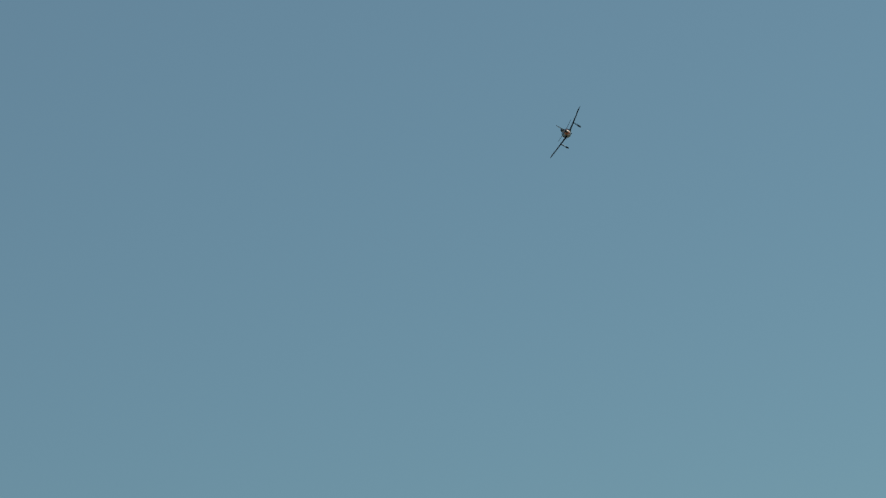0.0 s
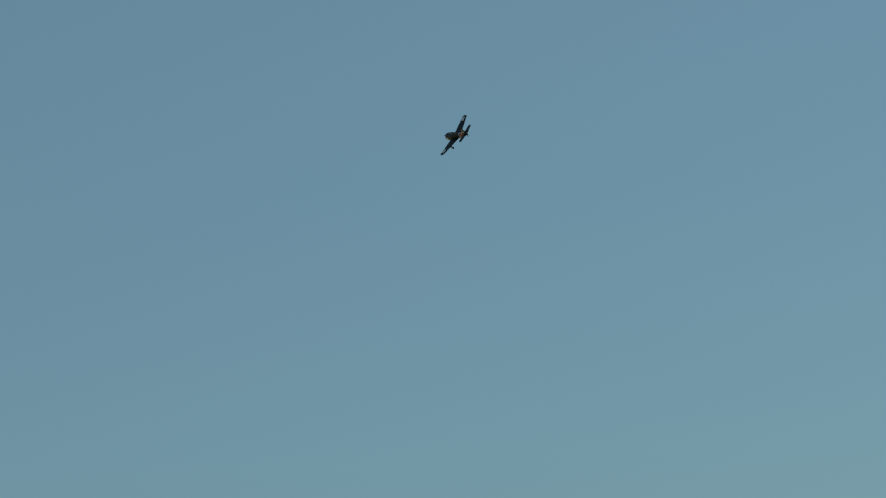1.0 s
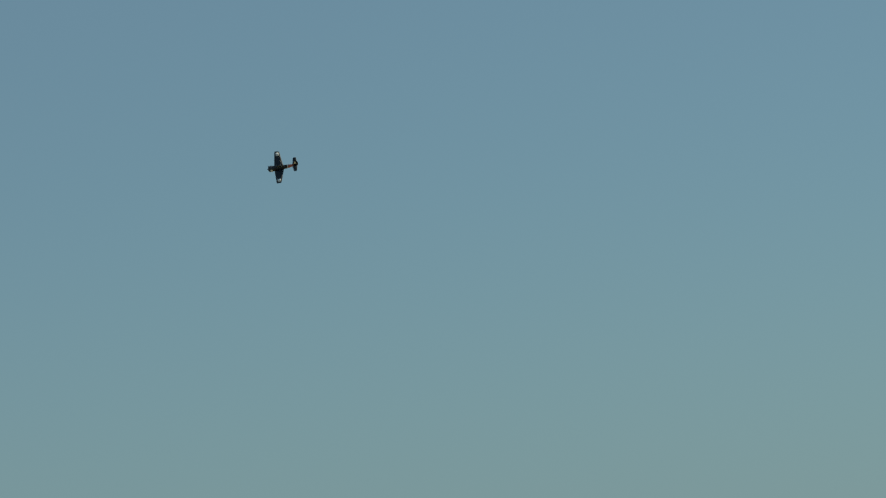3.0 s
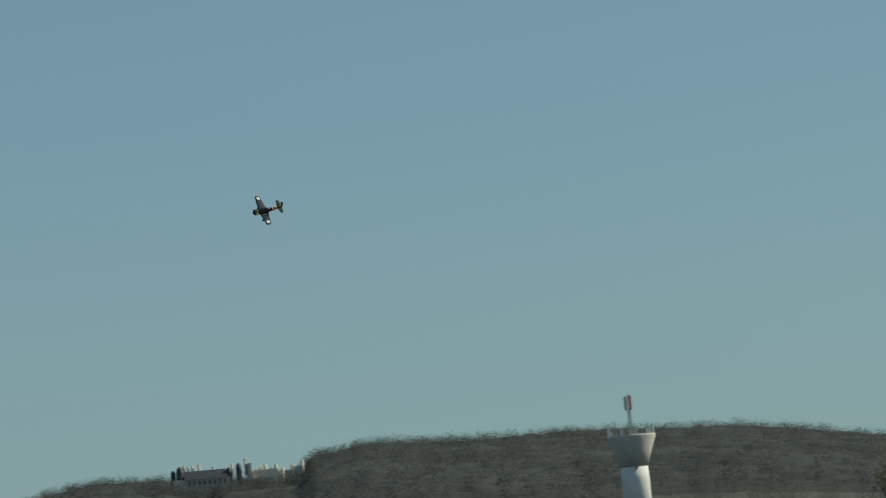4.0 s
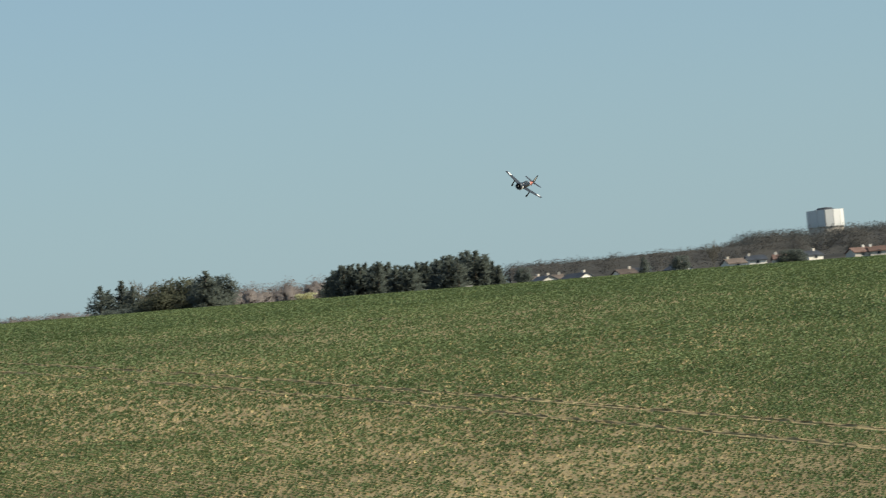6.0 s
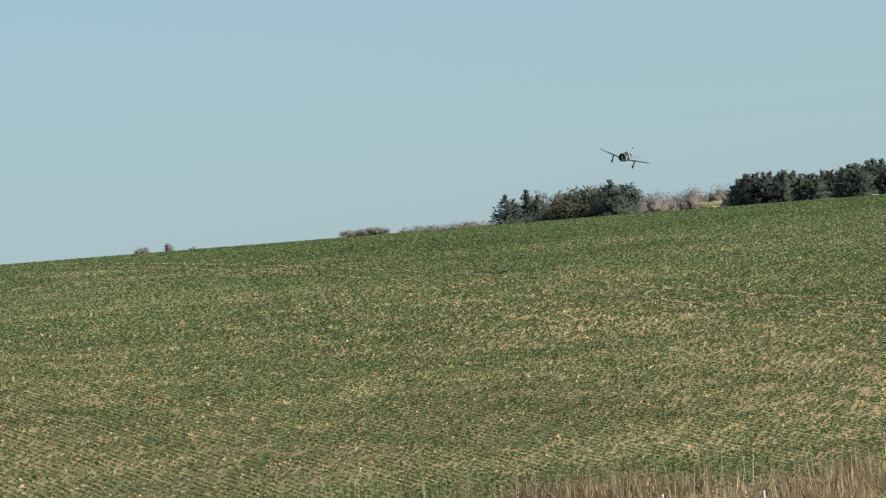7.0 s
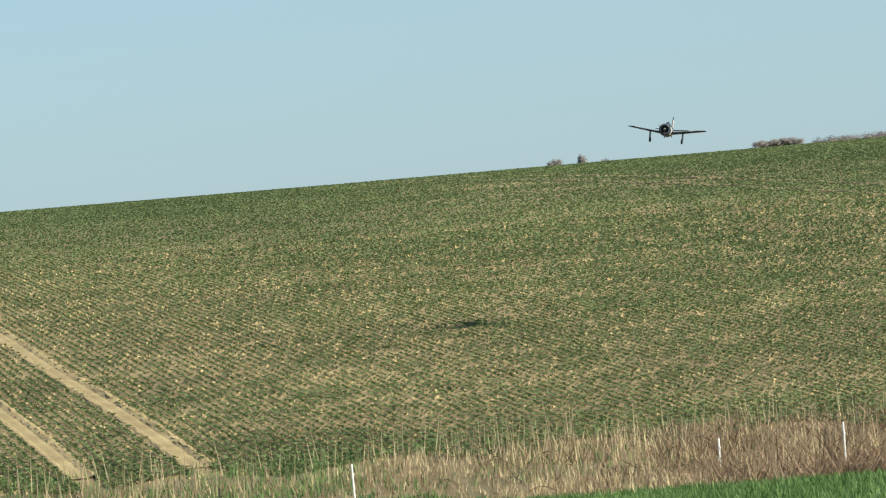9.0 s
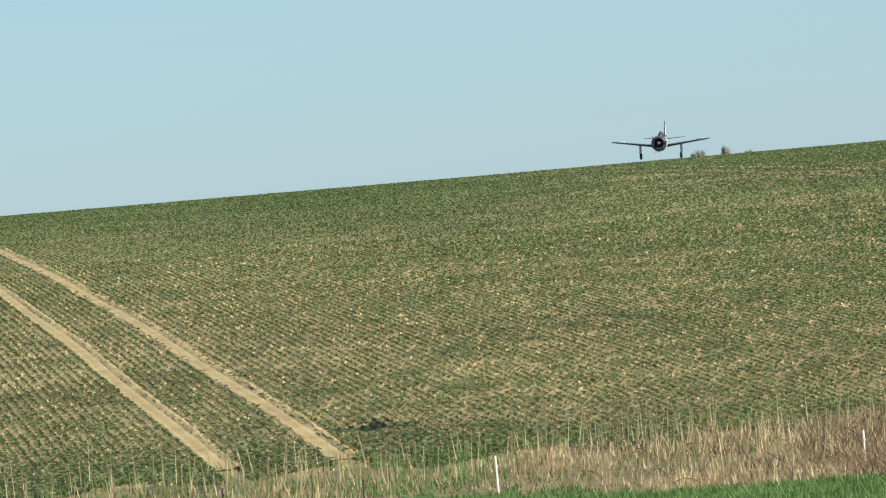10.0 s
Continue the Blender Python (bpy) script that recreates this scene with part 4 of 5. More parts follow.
def storage_tank():
    az, r = -9.39, 1450.0
    k = r / 6800.0
    p = spot(az, r)

    def up(el):
        return 1.7 + r * math.tan(radians(el))
    top = bpy.data.objects.new("water_tank", None)
    scene.collection.objects.link(top)
    top.matrix_basis = pose(p.x, p.y, 0, 0, 0, az)
    b = bmesh.new()
    lathe(b, [(31 * k, p.z - 0.5), (31 * k, up(1.76))], 32)
    part("base", b, M_STONE, top)
    n = 14
    panel = None
    for q in range(n):
        if panel is None:
            b = bmesh.new()
            half = math.pi / n - 0.012
            rings = []
            for rad in (32.2 * k, 33.4 * k):
                rings.append([(rad * math.cos(a), rad * math.sin(a), z) for a, z in ((-half, up(1.755)), (half, up(1.755)), (half, up(2.005)), (-half, up(2.005)))])
            loft(b, rings)
            panel = part("panel", b, M_WHITECONC, top, "white panel")
            ob = panel
        else:
            ob = panel.copy()
            scene.collection.objects.link(ob)
        ob.rotation_euler = (0, 0, 2 * math.pi * q / n)
    b = bmesh.new()
    lathe(b, [(31.5 * k, up(1.76)), (31.5 * k, up(1.995)), (15 * k, up(2.02)), (13 * k, up(2.04)), (2 * k, up(2.048))], 28)
    part("roof", b, M_SLATE, top, "low dark domed roof")
    tagged(top, "large round white panelled water tank among trees", "water tank")


storage_tank()


def crest_block(az, w, h, m, label):
    p = spot(az, 296)
    b = bmesh.new()
    box(b, 0, 0, -0.3, w, 0.6, h + 0.3, 0.04)
    ob = part("concrete_block", b, m, None, label)
    ob.matrix_basis = pose(p.x, p.y, p.z, 0, 0, az + 10)
    cap = bmesh.new()
    box(cap, 0, 0, h + 0.002, w + 0.06, 0.66, 0.06)
    part("block_cap", cap, m, ob)
    tagged(ob, category="block", group="crest blocks")


crest_block(-4.02, 0.5, 0.16, M_CONCRETE, "low pale concrete block on the field crest")
crest_block(-3.35, 0.5, 0.12, M_CONCRETE, "low pale concrete block on the field crest")


def crown_core():
    """The dense inside of a crown, as points of a unit ball and its triangles."""
    bm = bmesh.new()
    bmesh.ops.create_icosphere(bm, subdivisions=2, radius=1.0)
    bm.verts.ensure_lookup_table()
    out = np.array([v.co[:] for v in bm.verts]), np.array([[v.index for v in f.verts] for f in bm.faces])
    bm.free()
    return out


CORE, CORE_FACES = crown_core()


def understorey(name, a0, a1, r0, r1, material, label, tall, cell, step=0.06):
    """The closed brushwood under the trees of a leafless wood, hummock beside hummock, lower before the buildings."""
    A, R = np.meshgrid(np.arange(a0, a1, step), np.arange(r0, r1, 2.5), indexing="ij")
    x, y = polar(A, R)
    z = land_z(x, y)
    u, v = x / cell + 500, y / cell + 500
    i, j = np.floor(u).astype(int), np.floor(v).astype(int)
    best = np.zeros_like(u)
    for di in (-1, 0, 1):
        for dj in (-1, 0, 1):
            p, q = i + di, j + dj
            size = 0.75 + 0.4 * GRID[(p + 131) % 256, (q + 17) % 256]
            d = np.hypot(u - p - GRID[p % 256, q % 256], v - q - GRID[(p + 57) % 256, (q + 101) % 256]) / size
            best = np.maximum(best, (0.55 + 0.4 * size) * np.sqrt(np.clip(1 - d * d, 0, 1)))
    high = tall[0] + (tall[1] - tall[0]) * value_noise(x + 900, y + 900, 45.0)
    high = high * (0.48 + 0.52 * best) + 0.7 * value_noise(x + 900, y + 900, 1.6) + 0.5 * value_noise(x + 700, y + 900, 0.9)
    high *= smooth01((R - r0) / 80 + 0.05)
    for baz, half, foot, far in CLEARINGS:      # lower before the buildings, rising again beside and behind them
        room = 1.7 + R * np.tan(np.radians(foot)) - z
        room = room + np.maximum(np.abs(A - baz) - half, 0) * np.radians(1) * R * 0.7 + np.maximum(R - far - 8, 0) * 0.16
        high = np.minimum(high, np.maximum(room, -0.6))
    na, nr = A.shape
    a = np.arange(na - 1)[:, None] * nr + np.arange(nr - 1)[None]
    quads = np.stack([a, a + nr, a + nr + 1, a + 1], -1).reshape(-1, 4)
    me = bpy.data.meshes.new(name)
    co = np.stack([x, y, z + high], -1).reshape(-1, 3)
    me.vertices.add(len(co))
    me.vertices.foreach_set("co", co.astype(np.float32).ravel())
    me.loops.add(len(quads) * 4)
    me.loops.foreach_set("vertex_index", quads.astype(np.int32).ravel())
    me.polygons.add(len(quads))
    me.polygons.foreach_set("loop_start", np.arange(0, len(quads) * 4, 4, dtype=np.int32))
    me.update(calc_edges=True)
    me.polygons.foreach_set("use_smooth", np.ones(len(quads), bool))
    me.materials.append(material)
    tagged(new(name, me), label, "woods", kind="stuff")


def far_wood(name, spans, n, r0, r1, material, label, tall=(7, 12), per=110, size=1.1, slim=0.6, tip=None, core=0.0):
    """A mass of trees on the land between two distances, left open before the buildings: (from, to) headings."""
    a = np.concatenate([rng.uniform(s[0], s[1], int(n * (s[1] - s[0]) / sum(q[1] - q[0] for q in spans))) for s in spans])
    r = np.sqrt(rng.uniform(r0 * r0, r1 * r1, len(a)))
    x, y = polar(a, r)
    h = rng.uniform(*tall, len(a))
    z = land_z(x, y)
    if tip:
        h = np.clip(1.7 + r * np.tan(np.radians(rng.uniform(*tip, len(a)))) - z, 2.0, 14.0)
    w = np.minimum(h, 12.0) * rng.uniform(0.3, 0.5, len(a))
    keep = np.ones(len(a), bool)
    peak = np.degrees(np.arctan((z + h - 1.7) / r))
    for baz, half, foot, far in CLEARINGS:
        keep &= ((rng.random(len(a)) < 0.35) & (half < 0.3)) | ~((np.abs(a - baz) < half + np.degrees(w / r) * 0.7) & (r < far + 12) & (peak > foot))
    x, y, z, h, w = x[keep], y[keep], z[keep], h[keep], w[keep]
    c = np.column_stack([x, y, z + h * 0.55])
    rad = np.column_stack([w, w, h * 0.47])
    hair, out = scatter_tris(c, rad * (0.93 if core else 1.0), per, size, 0.35, slim)
    mid = hair.mean(1) - np.repeat(c, per, 0)
    mid /= np.repeat(rad, per, 0)
    tri, way = hair, np.repeat(mid[:, None], 3, 1)
    if core:
        inner = CORE[None] * rad[:, None, :] * core * (0.5 + rng.random((len(c), len(CORE), 1)))
        tri = np.concatenate([tri, (inner + c[:, None, :])[:, CORE_FACES].reshape(-1, 3, 3)])
        way = np.concatenate([way, np.broadcast_to(CORE[CORE_FACES], (len(c), len(CORE_FACES), 3, 3)).reshape(-1, 3, 3)])
    way = 0.5 * way + np.array([0.0, 0.0, 0.6])
    way /= np.linalg.norm(way, axis=2)[:, :, None]
    ob = soup(name, tri, material, out=way)
    return tagged(ob, label, "woods", kind="stuff")


understorey("hill_brushwood", -37, -20.6, 1180, 1800, M_WOOD, "dense grey brushwood under the hillside trees", (5.4, 7.8), 9.5)
understorey("ridge_brushwood", -21, -8, 1250, 1780, M_WOOD, "dense grey brushwood under the ridge trees", (4.8, 7.0), 8.5)
understorey("edge_brushwood", -11.2, -4.6, 1140, 1700, M_COPSE, "dense grey-brown brushwood beyond the field", (4.0, 6.3), 7.5)
far_wood("hill_wood", ((-37, -20.6),), 2600, 1180, 1800, M_WOOD, "grey-brown leafless woods covering the hillside", (7.5, 11.3), 190, 0.4, 0.9)
far_wood("ridge_wood", ((-21, -8),), 1600, 1250, 1780, M_WOOD, "leafless woods along the far ridge", (6.8, 10.4), 185, 0.38, 0.9)
far_wood("lower_wood", ((-37, -23.6), (-20.6, -17.9)), 1300, 700, 1180, M_COPSE, "brown leafless trees on the lower slope", (5, 8), 180, 0.3, 0.5)
far_wood("garden_wood", ((-23.6, -20.6), (-17.5, -11.2)), 520, 930, 1250, M_COPSE, "brown leafless garden trees round the houses", (3.5, 7), 210, 0.34)
far_wood("copse", ((-16.4, -15.5), (-12.9, -11.2)), 85, 570, 640, M_COPSE, "brown leafless copse at the field edge", (4.8, 7.6), 460, 0.2)
far_wood("field_shrub", ((-18.2, -13.2),), 200, 600, 860, M_COPSE, "low brown shrubs below the village gardens", (2.0, 4.2), 240, 0.2)
far_wood("edge_wood", ((-11.2, -4.6),), 650, 1140, 1700, M_COPSE, "grey-brown leafless woods beyond the field", (5, 8), 200, 0.36, 0.8)
far_wood("distant_hedge", ((1.55, 3.05),), 90, 860, 930, M_MAUVE, "distant pale hedge line beyond the crest", (3.2, 4.6), 260, 0.22, 0.9, core=0.42)
far_wood("village_shrub", ((-24.0, -17.0),), 520, 900, 1450, M_WOOD, "dark shrubs and hedges between the village houses", (2.2, 4.5), 110, 0.34)
far_wood("chateau_wood", ((-25.2, -22.7),), 150, 1400, 1492, M_WOOD, "leafless trees below the chateau walls", (8.5, 11.5), 280, 0.4, 0.9)
far_wood("far_copse", ((-2.1, -0.55),), 170, 900, 1500, M_MAUVE, "pinkish-brown leafless copse beyond the crest", (6, 8.6), 360, 0.3, 0.9, core=0.42)
far_wood("tank_wood", ((-10.3, -8.3),), 90, 1150, 1400, M_COPSE, "leafless trees round the water tank", (7, 9.3), 300, 0.4, 0.8, (1.62, 1.79))
far_wood("thicket", ((-30.2, -25.4),), 190, 545, 640, M_TWIG, "brown leafless thicket under the mistletoe trees", (3.5, 7.0), 330, 0.2, 0.3)
far_wood("low_hedge", ((-28.6, -26.0),), 150, 296, 301, M_OLIVE, "low dark green hedge along the field crest", (0.5, 0.85), 120, 0.09, 0.6, core=0.4)


def crest_weeds():
    """Yellow-flowering weeds on the crest below the evergreen belt."""
    (x, y), az, r = sector(5000, -24.3, -21.9, 294, 300)
    keep = rng.random(len(x)) < patchy(x, y, 2.2)
    x, y = x[keep], y[keep]
    tagged(soup("flowering_weed", blades(x, y, rng.uniform(0.12, 0.36, len(x)), np.full(len(x), 0.07), rng.uniform(0.1, 0.5, len(x))), M_YELLOW), "yellow-flowering weeds along the field crest", "weeds", kind="stuff")


crest_weeds()

# ---- the model warbird ----


def foil(x, y_front, chord, z, thick, n=9):
    """A wing section at x: points from the leading edge over the top and back underneath."""
    pts = []
    for k in range(n):
        f = k / (n - 1)
        pts.append((x, y_front - chord * f, z + thick * (1.3 * math.sqrt(f + 0.004) * (1 - f) * 1.25 + 0.01)))
    for k in range(n - 2, 0, -1):
        f = k / (n - 1)
        pts.append((x, y_front - chord * f, z - thick * 0.55 * math.sqrt(f) * (1 - f) * 1.6))
    return pts


def wing_at(f):
    """Leading edge, chord, height and thickness of the wing at f from root to tip."""
    return 0.26 - 0.09 * f, 0.58 - 0.29 * f, -0.10 + 0.145 * f, 0.066 - 0.036 * f


def warbird():
    top = bpy.data.objects.new("warbird", None)
    scene.collection.objects.link(top)
    rings = []
    for y, rx, rz, zc in ((0.34, 0.165, 0.175, -0.03), (0.15, 0.158, 0.18, -0.03), (-0.1, 0.14, 0.175, -0.02), (-0.4, 0.11, 0.145, 0.0), (-0.7, 0.078, 0.112, 0.03), (-0.95, 0.048, 0.08, 0.055), (-1.14, 0.022, 0.05, 0.065), (-1.2, 0.008, 0.02, 0.066)):
        rings.append([(rx * math.cos(q * math.pi / 10), y, zc + rz * math.sin(q * math.pi / 10)) for q in range(20)])
    fus = part("fuselage", loft(bmesh.new(), rings), M_OLIVEPAINT, top, "dark blue-grey fuselage", smooth=True)

    def ring_band(name, y0, y1, m, grow, parent, label):
        rs = []
        for y in np.linspace(y0, y1, 4):
            rx = float(np.interp(y, [-1.14, -0.95, -0.7, -0.4, -0.1, 0.15, 0.34], [0.022, 0.048, 0.078, 0.11, 0.14, 0.158, 0.165])) + grow
            rz = float(np.interp(y, [-1.14, -0.95, -0.7, -0.4, -0.1, 0.15, 0.34], [0.05, 0.08, 0.112, 0.145, 0.175, 0.18, 0.175])) + grow
            zc = float(np.interp(y, [-1.14, -0.95, -0.7, -0.4, -0.1, 0.15, 0.34], [0.065, 0.055, 0.03, 0.0, -0.02, -0.03, -0.03]))
            rs.append([(rx * math.cos(q * math.pi / 10), float(y), zc + rz * math.sin(q * math.pi / 10)) for q in range(20)])
        return part(name, loft(bmesh.new(), rs), m, parent, label, smooth=True)
    ring_band("tail_band", -0.94, -0.58, M_REDPAINT, 0.003, fus, "faded red band round the rear fuselage")
    ring_band("thin_band", -0.57, -0.54, M_WHITEPAINT, 0.004, fus, "thin white fuselage band")
    # cowling, engine face, spinner, propeller
    rs = []
    for y, r in ((0.335, 0.172), (0.40, 0.182), (0.50, 0.182), (0.57, 0.166), (0.605, 0.125), (0.59, 0.108), (0.5, 0.106)):
        rs.append([(r * math.cos(q * math.pi / 12), y, -0.035 + r * math.sin(q * math.pi / 12)) for q in range(24)])
    cowl = part("cowling", loft(bmesh.new(), rs), M_COWLPAINT, top, "round blue-grey engine cowling", smooth=True)
    for side in (-1, 1):
        rs = []
        for y in (0.36, 0.42, 0.48):
            rs.append([(side * r * math.cos(a), y, -0.035 + r * math.sin(a)) for r, a in ((0.176, -0.75), (0.187, -0.75), (0.187, -0.25), (0.187, 0.25), (0.187, 0.6), (0.176, 0.6))])
        part("cowl_flash", loft(bmesh.new(), rs), M_WHITEPAINT, cowl, "white painted panel")
    b = bmesh.new()
    for q in range(9):
        a = q * 2 * math.pi / 9
        tube(b, (0.03 * math.cos(a), 0.52, -0.035 + 0.03 * math.sin(a)), (0.105 * math.cos(a), 0.52, -0.035 + 0.105 * math.sin(a)), 0.02, 0.022, 8)
    part("engine", b, M_BLACKMETAL, cowl, "black radial engine cylinders")
    prop = bpy.data.objects.new("propeller", None)
    scene.collection.objects.link(prop)
    prop.parent = top
    b = bmesh.new()
    lathe(b, [(0.045, -0.03), (0.043, 0.02), (0.03, 0.055), (0.006, 0.075)], 18)
    bmesh.ops.rotate(b, verts=b.verts, matrix=Matrix.Rotation(radians(-90), 3, "X"))
    part("spinner", b, M_LEGMETAL, prop, "grey pointed spinner", smooth=True)
    blade = None
    for q in range(3):
        if blade is None:
            b = bmesh.new()
            loft(b, [[(x - c * 0.5, -0.006 + tw, z), (x + c * 0.5, -0.006 - tw, z), (x + c * 0.5, 0.006 - tw, z), (x - c * 0.5, 0.006 + tw, z)] for x, c, tw, z in ((0, 0.016, 0.01, 0.03), (0, 0.02, 0.01, 0.12), (0, 0.017, 0.006, 0.19), (0, 0.008, 0.003, 0.23))])
            blade = part("blade", b, M_BLACKMETAL, prop)
        else:
            ob = blade.copy()
            scene.collection.objects.link(ob)
            ob.rotation_euler = (0, 2 * math.pi * q / 3, 0)
    # canopy
    rs = []
    for y, rx, zt in ((0.17, 0.03, 0.155), (0.08, 0.06, 0.225), (-0.05, 0.068, 0.25), (-0.2, 0.062, 0.235), (-0.38, 0.03, 0.15)):
        rs.append([(rx * math.cos(a), y, 0.10 + (zt - 0.10) * math.sin(a)) for a in [q * math.pi / 8 for q in range(9)]])
    can = part("canopy", loft(bmesh.new(), rs), M_GLASS, top, "dark tinted glass canopy", smooth=True)
    for y, rx, zt in ((0.08, 0.062, 0.228), (-0.05, 0.07, 0.253), (-0.2, 0.064, 0.238)):
        b = bmesh.new()
        pts = [(rx * math.cos(q * math.pi / 8), y, 0.10 + (zt - 0.10) * math.sin(q * math.pi / 8)) for q in range(9)]
        for p, q in zip(pts, pts[1:]):
            tube(b, p, q, 0.006, 0.006, 5)
        part("canopy_frame", b, M_OLIVEPAINT, can)
    # wings
    for side in (-1, 1):
        secs = []
        for f in (0.0, 0.2, 0.4, 0.6, 0.8, 0.94, 1.0):
            yf, ch, z, th = wing_at(f)
            if f == 1.0:
                yf, ch, th = yf - 0.03, ch - 0.07, th * 0.5
            secs.append(foil(side * (0.08 + 1.07 * f), yf, ch, z, th))
        wing = part("wing", loft(bmesh.new(), secs), M_GREENPAINT, top, "dark slate-blue tapered wing", smooth=True)
        secs = []
        for f in (0.70, 0.80, 0.90):
            yf, ch, z, th = wing_at(f)
            secs.append(foil(side * (0.08 + 1.07 * f), yf - ch * 0.24, ch * 0.5, z + th * 0.88, th * 0.2))
        part("wing_patch", loft(bmesh.new(), secs), M_WHITEPAINT, wing, "white painted patch near the wing tip", smooth=True)
        b = bmesh.new()
        for f0, f1 in ((0.55, 0.92), (0.12, 0.5)):
            a, c = wing_at(f0), wing_at(f1)
            tube(b, (side * (0.08 + 1.07 * f0), a[0] - a[1] * 0.76, a[2] + a[3] * 0.34), (side * (0.08 + 1.07 * f1), c[0] - c[1] * 0.76, c[2] + c[3] * 0.34), 0.004, 0.004, 4)
        part("control_gap", b, M_BLACKMETAL, wing)
        # fixed leg with fork, wheel and door
        leg = bpy.data.objects.new("landing_leg", None)
        scene.collection.objects.link(leg)
        leg.parent = top
        xg = side * 0.47
        b = bmesh.new()
        tube(b, (xg, 0.10, -0.06), (xg, 0.115, -0.255), 0.017, 0.015, 8)
        tube(b, (xg, 0.115, -0.20), (xg + side * 0.025, 0.115, -0.315), 0.009, 0.009, 6)
        part("strut", b, M_LEGMETAL, leg, "grey oleo strut")
        b = bmesh.new()
        tube(b, (xg - 0.026, 0.115, -0.312), (xg + 0.026, 0.115, -0.312), 0.076, 0.076, 20)
        bmesh.ops.bevel(b, geom=[e for e in b.edges if e.calc_face_angle(0) > 1.0], offset=0.012, segments=2, affect="EDGES")
        part("tyre", b, M_RUBBER, leg, "black rubber tyre")
        b = bmesh.new()
        tube(b, (xg - 0.03, 0.115, -0.312), (xg + 0.03, 0.115, -0.312), 0.034, 0.034, 14)
        part("hub", b, M_LEGMETAL, leg)
        b = bmesh.new()
        box(b, xg + side * 0.03, 0.11, -0.25, 0.006, 0.075, 0.19)
        part("leg_door", b, M_GREENPAINT, leg)
        # tailplane
        secs = []
        for f in (0.0, 0.5, 0.92, 1.0):
            secs.append(foil(side * (0.02 + 0.475 * f), -0.86 - 0.06 * f - (0.03 if f == 1 else 0), 0.31 - 0.12 * f - (0.06 if f == 1 else 0), 0.10 + 0.035 * f, 0.018 - 0.008 * f))
        part("tailplane", loft(bmesh.new(), secs), M_GREENPAINT, top, "dark slate-blue tailplane", smooth=True)
    b = bmesh.new()

    def fin_ring(z, y0, y1, t):
        return [(t, (y0 + y1) / 2, z), (t * 0.4, y1, z), (-t * 0.4, y1, z), (-t, (y0 + y1) / 2, z), (-t * 0.5, y0, z), (t * 0.5, y0, z)]
    loft(b, [fin_ring(0.10, -0.80, -1.10, 0.016), fin_ring(0.27, -0.92, -1.11, 0.013), fin_ring(0.44, -1.0, -1.11, 0.010)])
    fin = part("fin", b, M_OLIVEPAINT, top, "dark upright fin")
    for side in (-1, 1):
        b = bmesh.new()
        loft(b, [[(side * (t + e), y, z) for e, y in ((0.001, y0), (0.001, y1), (0.004, y1), (0.004, y0))] for z, t, y0, y1 in ((0.20, 0.0135, -0.95, -1.09), (0.32, 0.0115, -0.985, -1.09), (0.43, 0.0095, -1.02, -1.09))])
        part("fin_flash", b, M_WHITEPAINT, fin, "white panel on the fin")
    b = bmesh.new()
    loft(b, [fin_ring(0.442, -1.0, -1.17, 0.010), fin_ring(0.50, -1.03, -1.16, 0.008), fin_ring(0.53, -1.07, -1.13, 0.005)])
    part("fin_tip", b, M_OLIVEPAINT, fin, "dark fin tip")
    b = bmesh.new()
    loft(b, [fin_ring(0.06, -1.115, -1.20, 0.010), fin_ring(0.27, -1.115, -1.22, 0.009), fin_ring(0.44, -1.115, -1.18, 0.007)])
    part("rudder", b, M_OLIVEPAINT, fin, "dark rudder")
    b = bmesh.new()
    tube(b, (0, -0.98, 0.0), (0, -1.04, -0.06), 0.008, 0.006, 6)
    tw = part("tail_strut", b, M_LEGMETAL, top)
    b = bmesh.new()
    tube(b, (-0.01, -1.045, -0.07), (0.01, -1.045, -0.07), 0.028, 0.028, 14)
    part("tail_tyre", b, M_RUBBER, tw)
    b = bmesh.new()
    tube(b, (0.07, 0.02, -0.19), (0.07, -0.1, -0.215), 0.014, 0.012, 8)
    part("exhaust", b, M_BLACKMETAL, top)
    tagged(top, "dark radial-engined warbird model with red tail band, wheels down", "model aircraft")
    return top, prop


PLANE, PROPELLER = warbird()

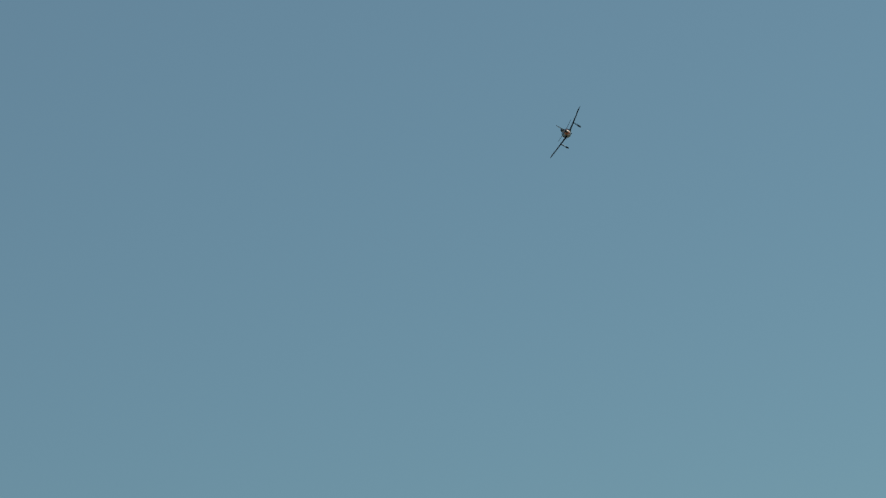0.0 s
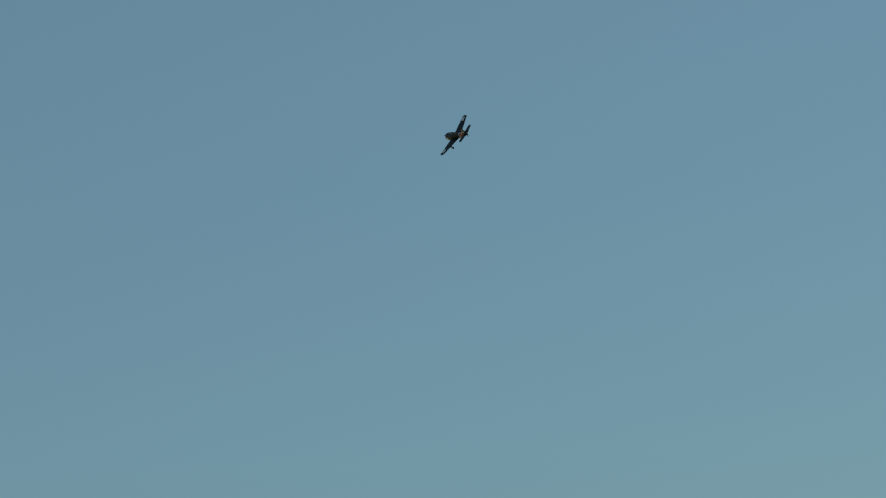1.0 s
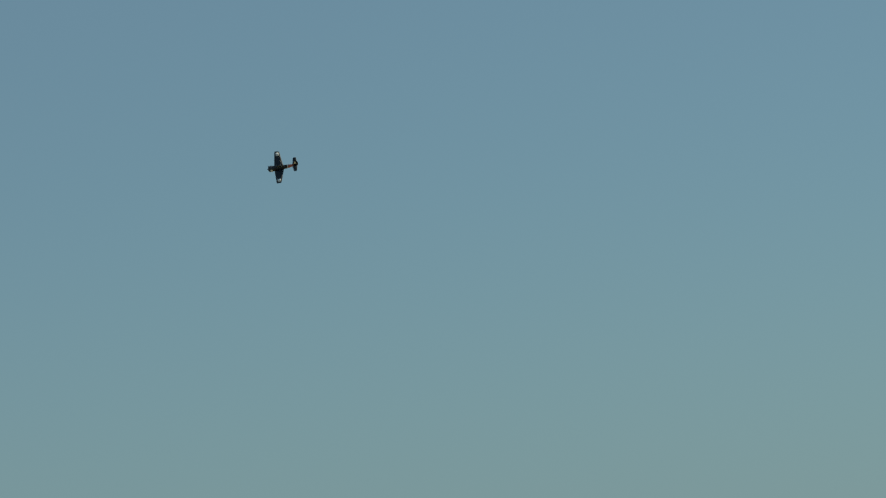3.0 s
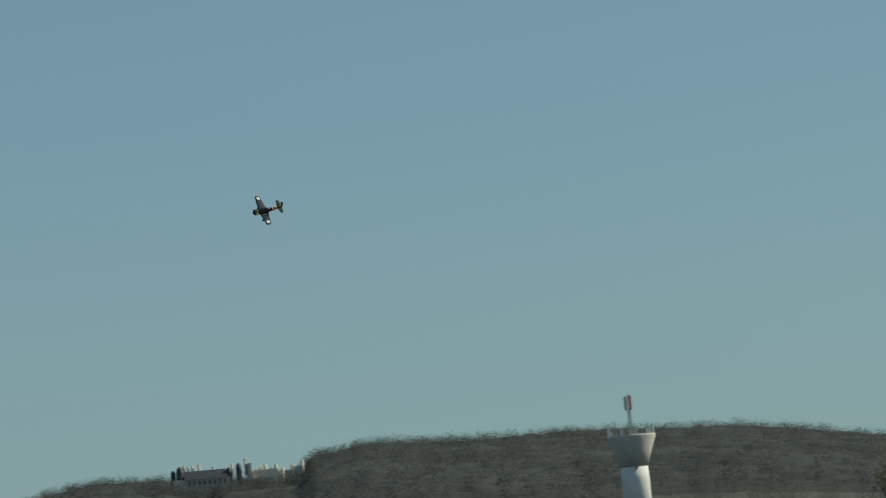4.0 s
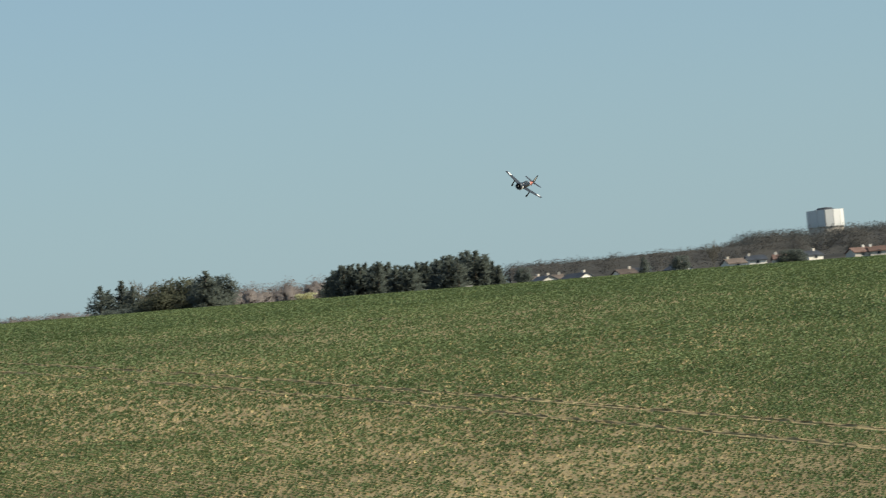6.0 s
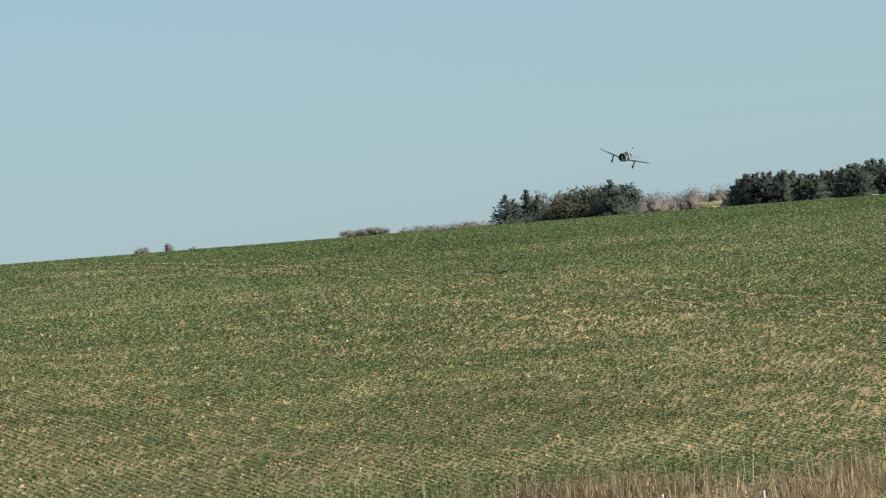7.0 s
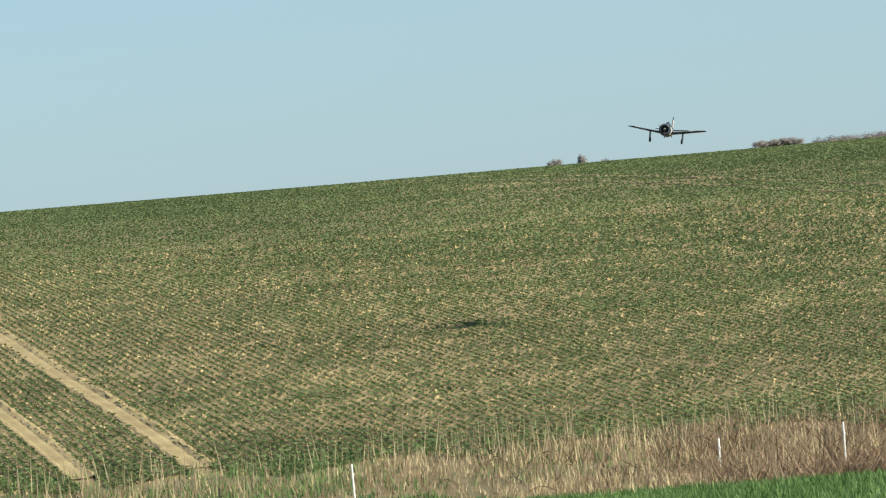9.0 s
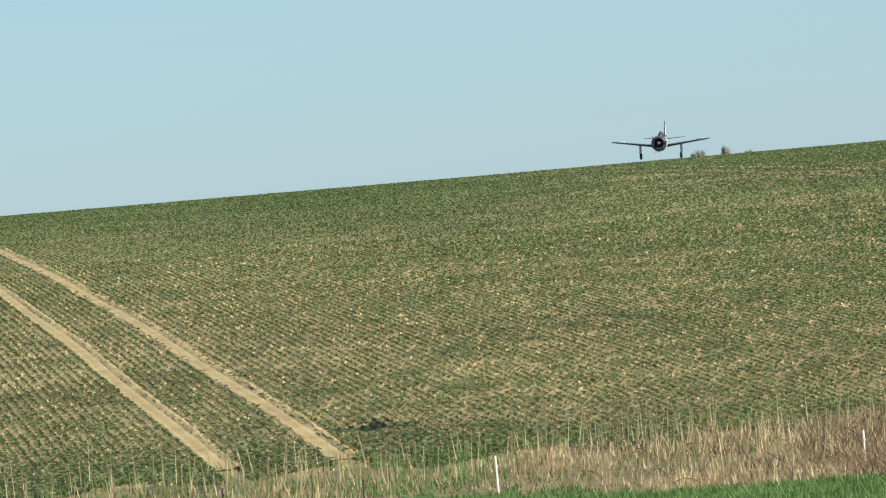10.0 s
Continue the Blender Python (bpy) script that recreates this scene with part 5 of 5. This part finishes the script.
# seconds, place, heading, climb, bank
PLANE_ROWS = [
    (0.0, 127.35, 64.95, 39.08, -59.5, 13.7, -55.2),
    (0.5, 139.85, 78.18, 39.40, -36.6, 11.6, -55.6),
    (1.0, 146.84, 95.19, 39.62, -22.0, 11.8, -56.4),
    (1.5, 151.10, 116.17, 38.82, -5.1, 8.6, -56.2),
    (2.0, 150.59, 138.58, 37.96, 14.1, 6.0, -61.1),
    (2.2, 149.23, 147.75, 37.39, 21.3, 4.0, -63.2),
    (3.3, 126.15, 192.37, 33.32, 59.8, -5.0, -62.9),
    (3.5, 117.89, 196.37, 32.04, 66.8, -7.3, -61.0),
    (3.9, 99.60, 204.42, 28.11, 78.5, -6.2, -56.7),
    (4.0, 94.75, 205.97, 27.17, 82.6, -6.5, -55.7),
    (4.2, 85.63, 208.40, 25.48, 90.3, -6.1, -54.4),
    (4.5, 71.42, 210.33, 22.86, 102.2, -6.0, -56.1),
    (5.0, 49.22, 207.90, 18.77, 120.2, -5.8, -58.9),
    (5.2, 41.14, 205.61, 16.90, 124.7, -5.7, -55.0),
    (6.5, 7.04, 178.80, 8.90, 164.4, -0.5, -32.3),
    (7.0, 1.12, 166.66, 8.10, 168.6, 1.9, -21.1),
    (7.5, -2.96, 151.90, 7.47, 172.0, 1.0, -12.5),
    (8.0, -6.02, 137.37, 6.27, 174.4, 0.7, -9.2),
    (8.5, -8.38, 124.16, 5.27, 175.9, 2.9, -8.0),
    (9.0, -10.21, 112.40, 5.11, 178.4, 5.2, -9.2),
    (9.5, -11.17, 100.41, 5.10, 179.4, 0.6, -10.8),
    (10.0, -11.63, 89.09, 4.24, -178.1, -0.1, -2.5),
]


def motions():
    walk(PLANE, [(t, pose(x, y, z, 0, 0, hd) @ pose(0, 0, 0, cl) @ pose(0, 0, 0, 0, bk)) for t, x, y, z, hd, cl, bk in PLANE_ROWS])
    walk(PROPELLER, [(k / 10, pose(0, 0.60, -0.035, 0, 70.0 * k % 360, 0)) for k in range(101)])


motions()
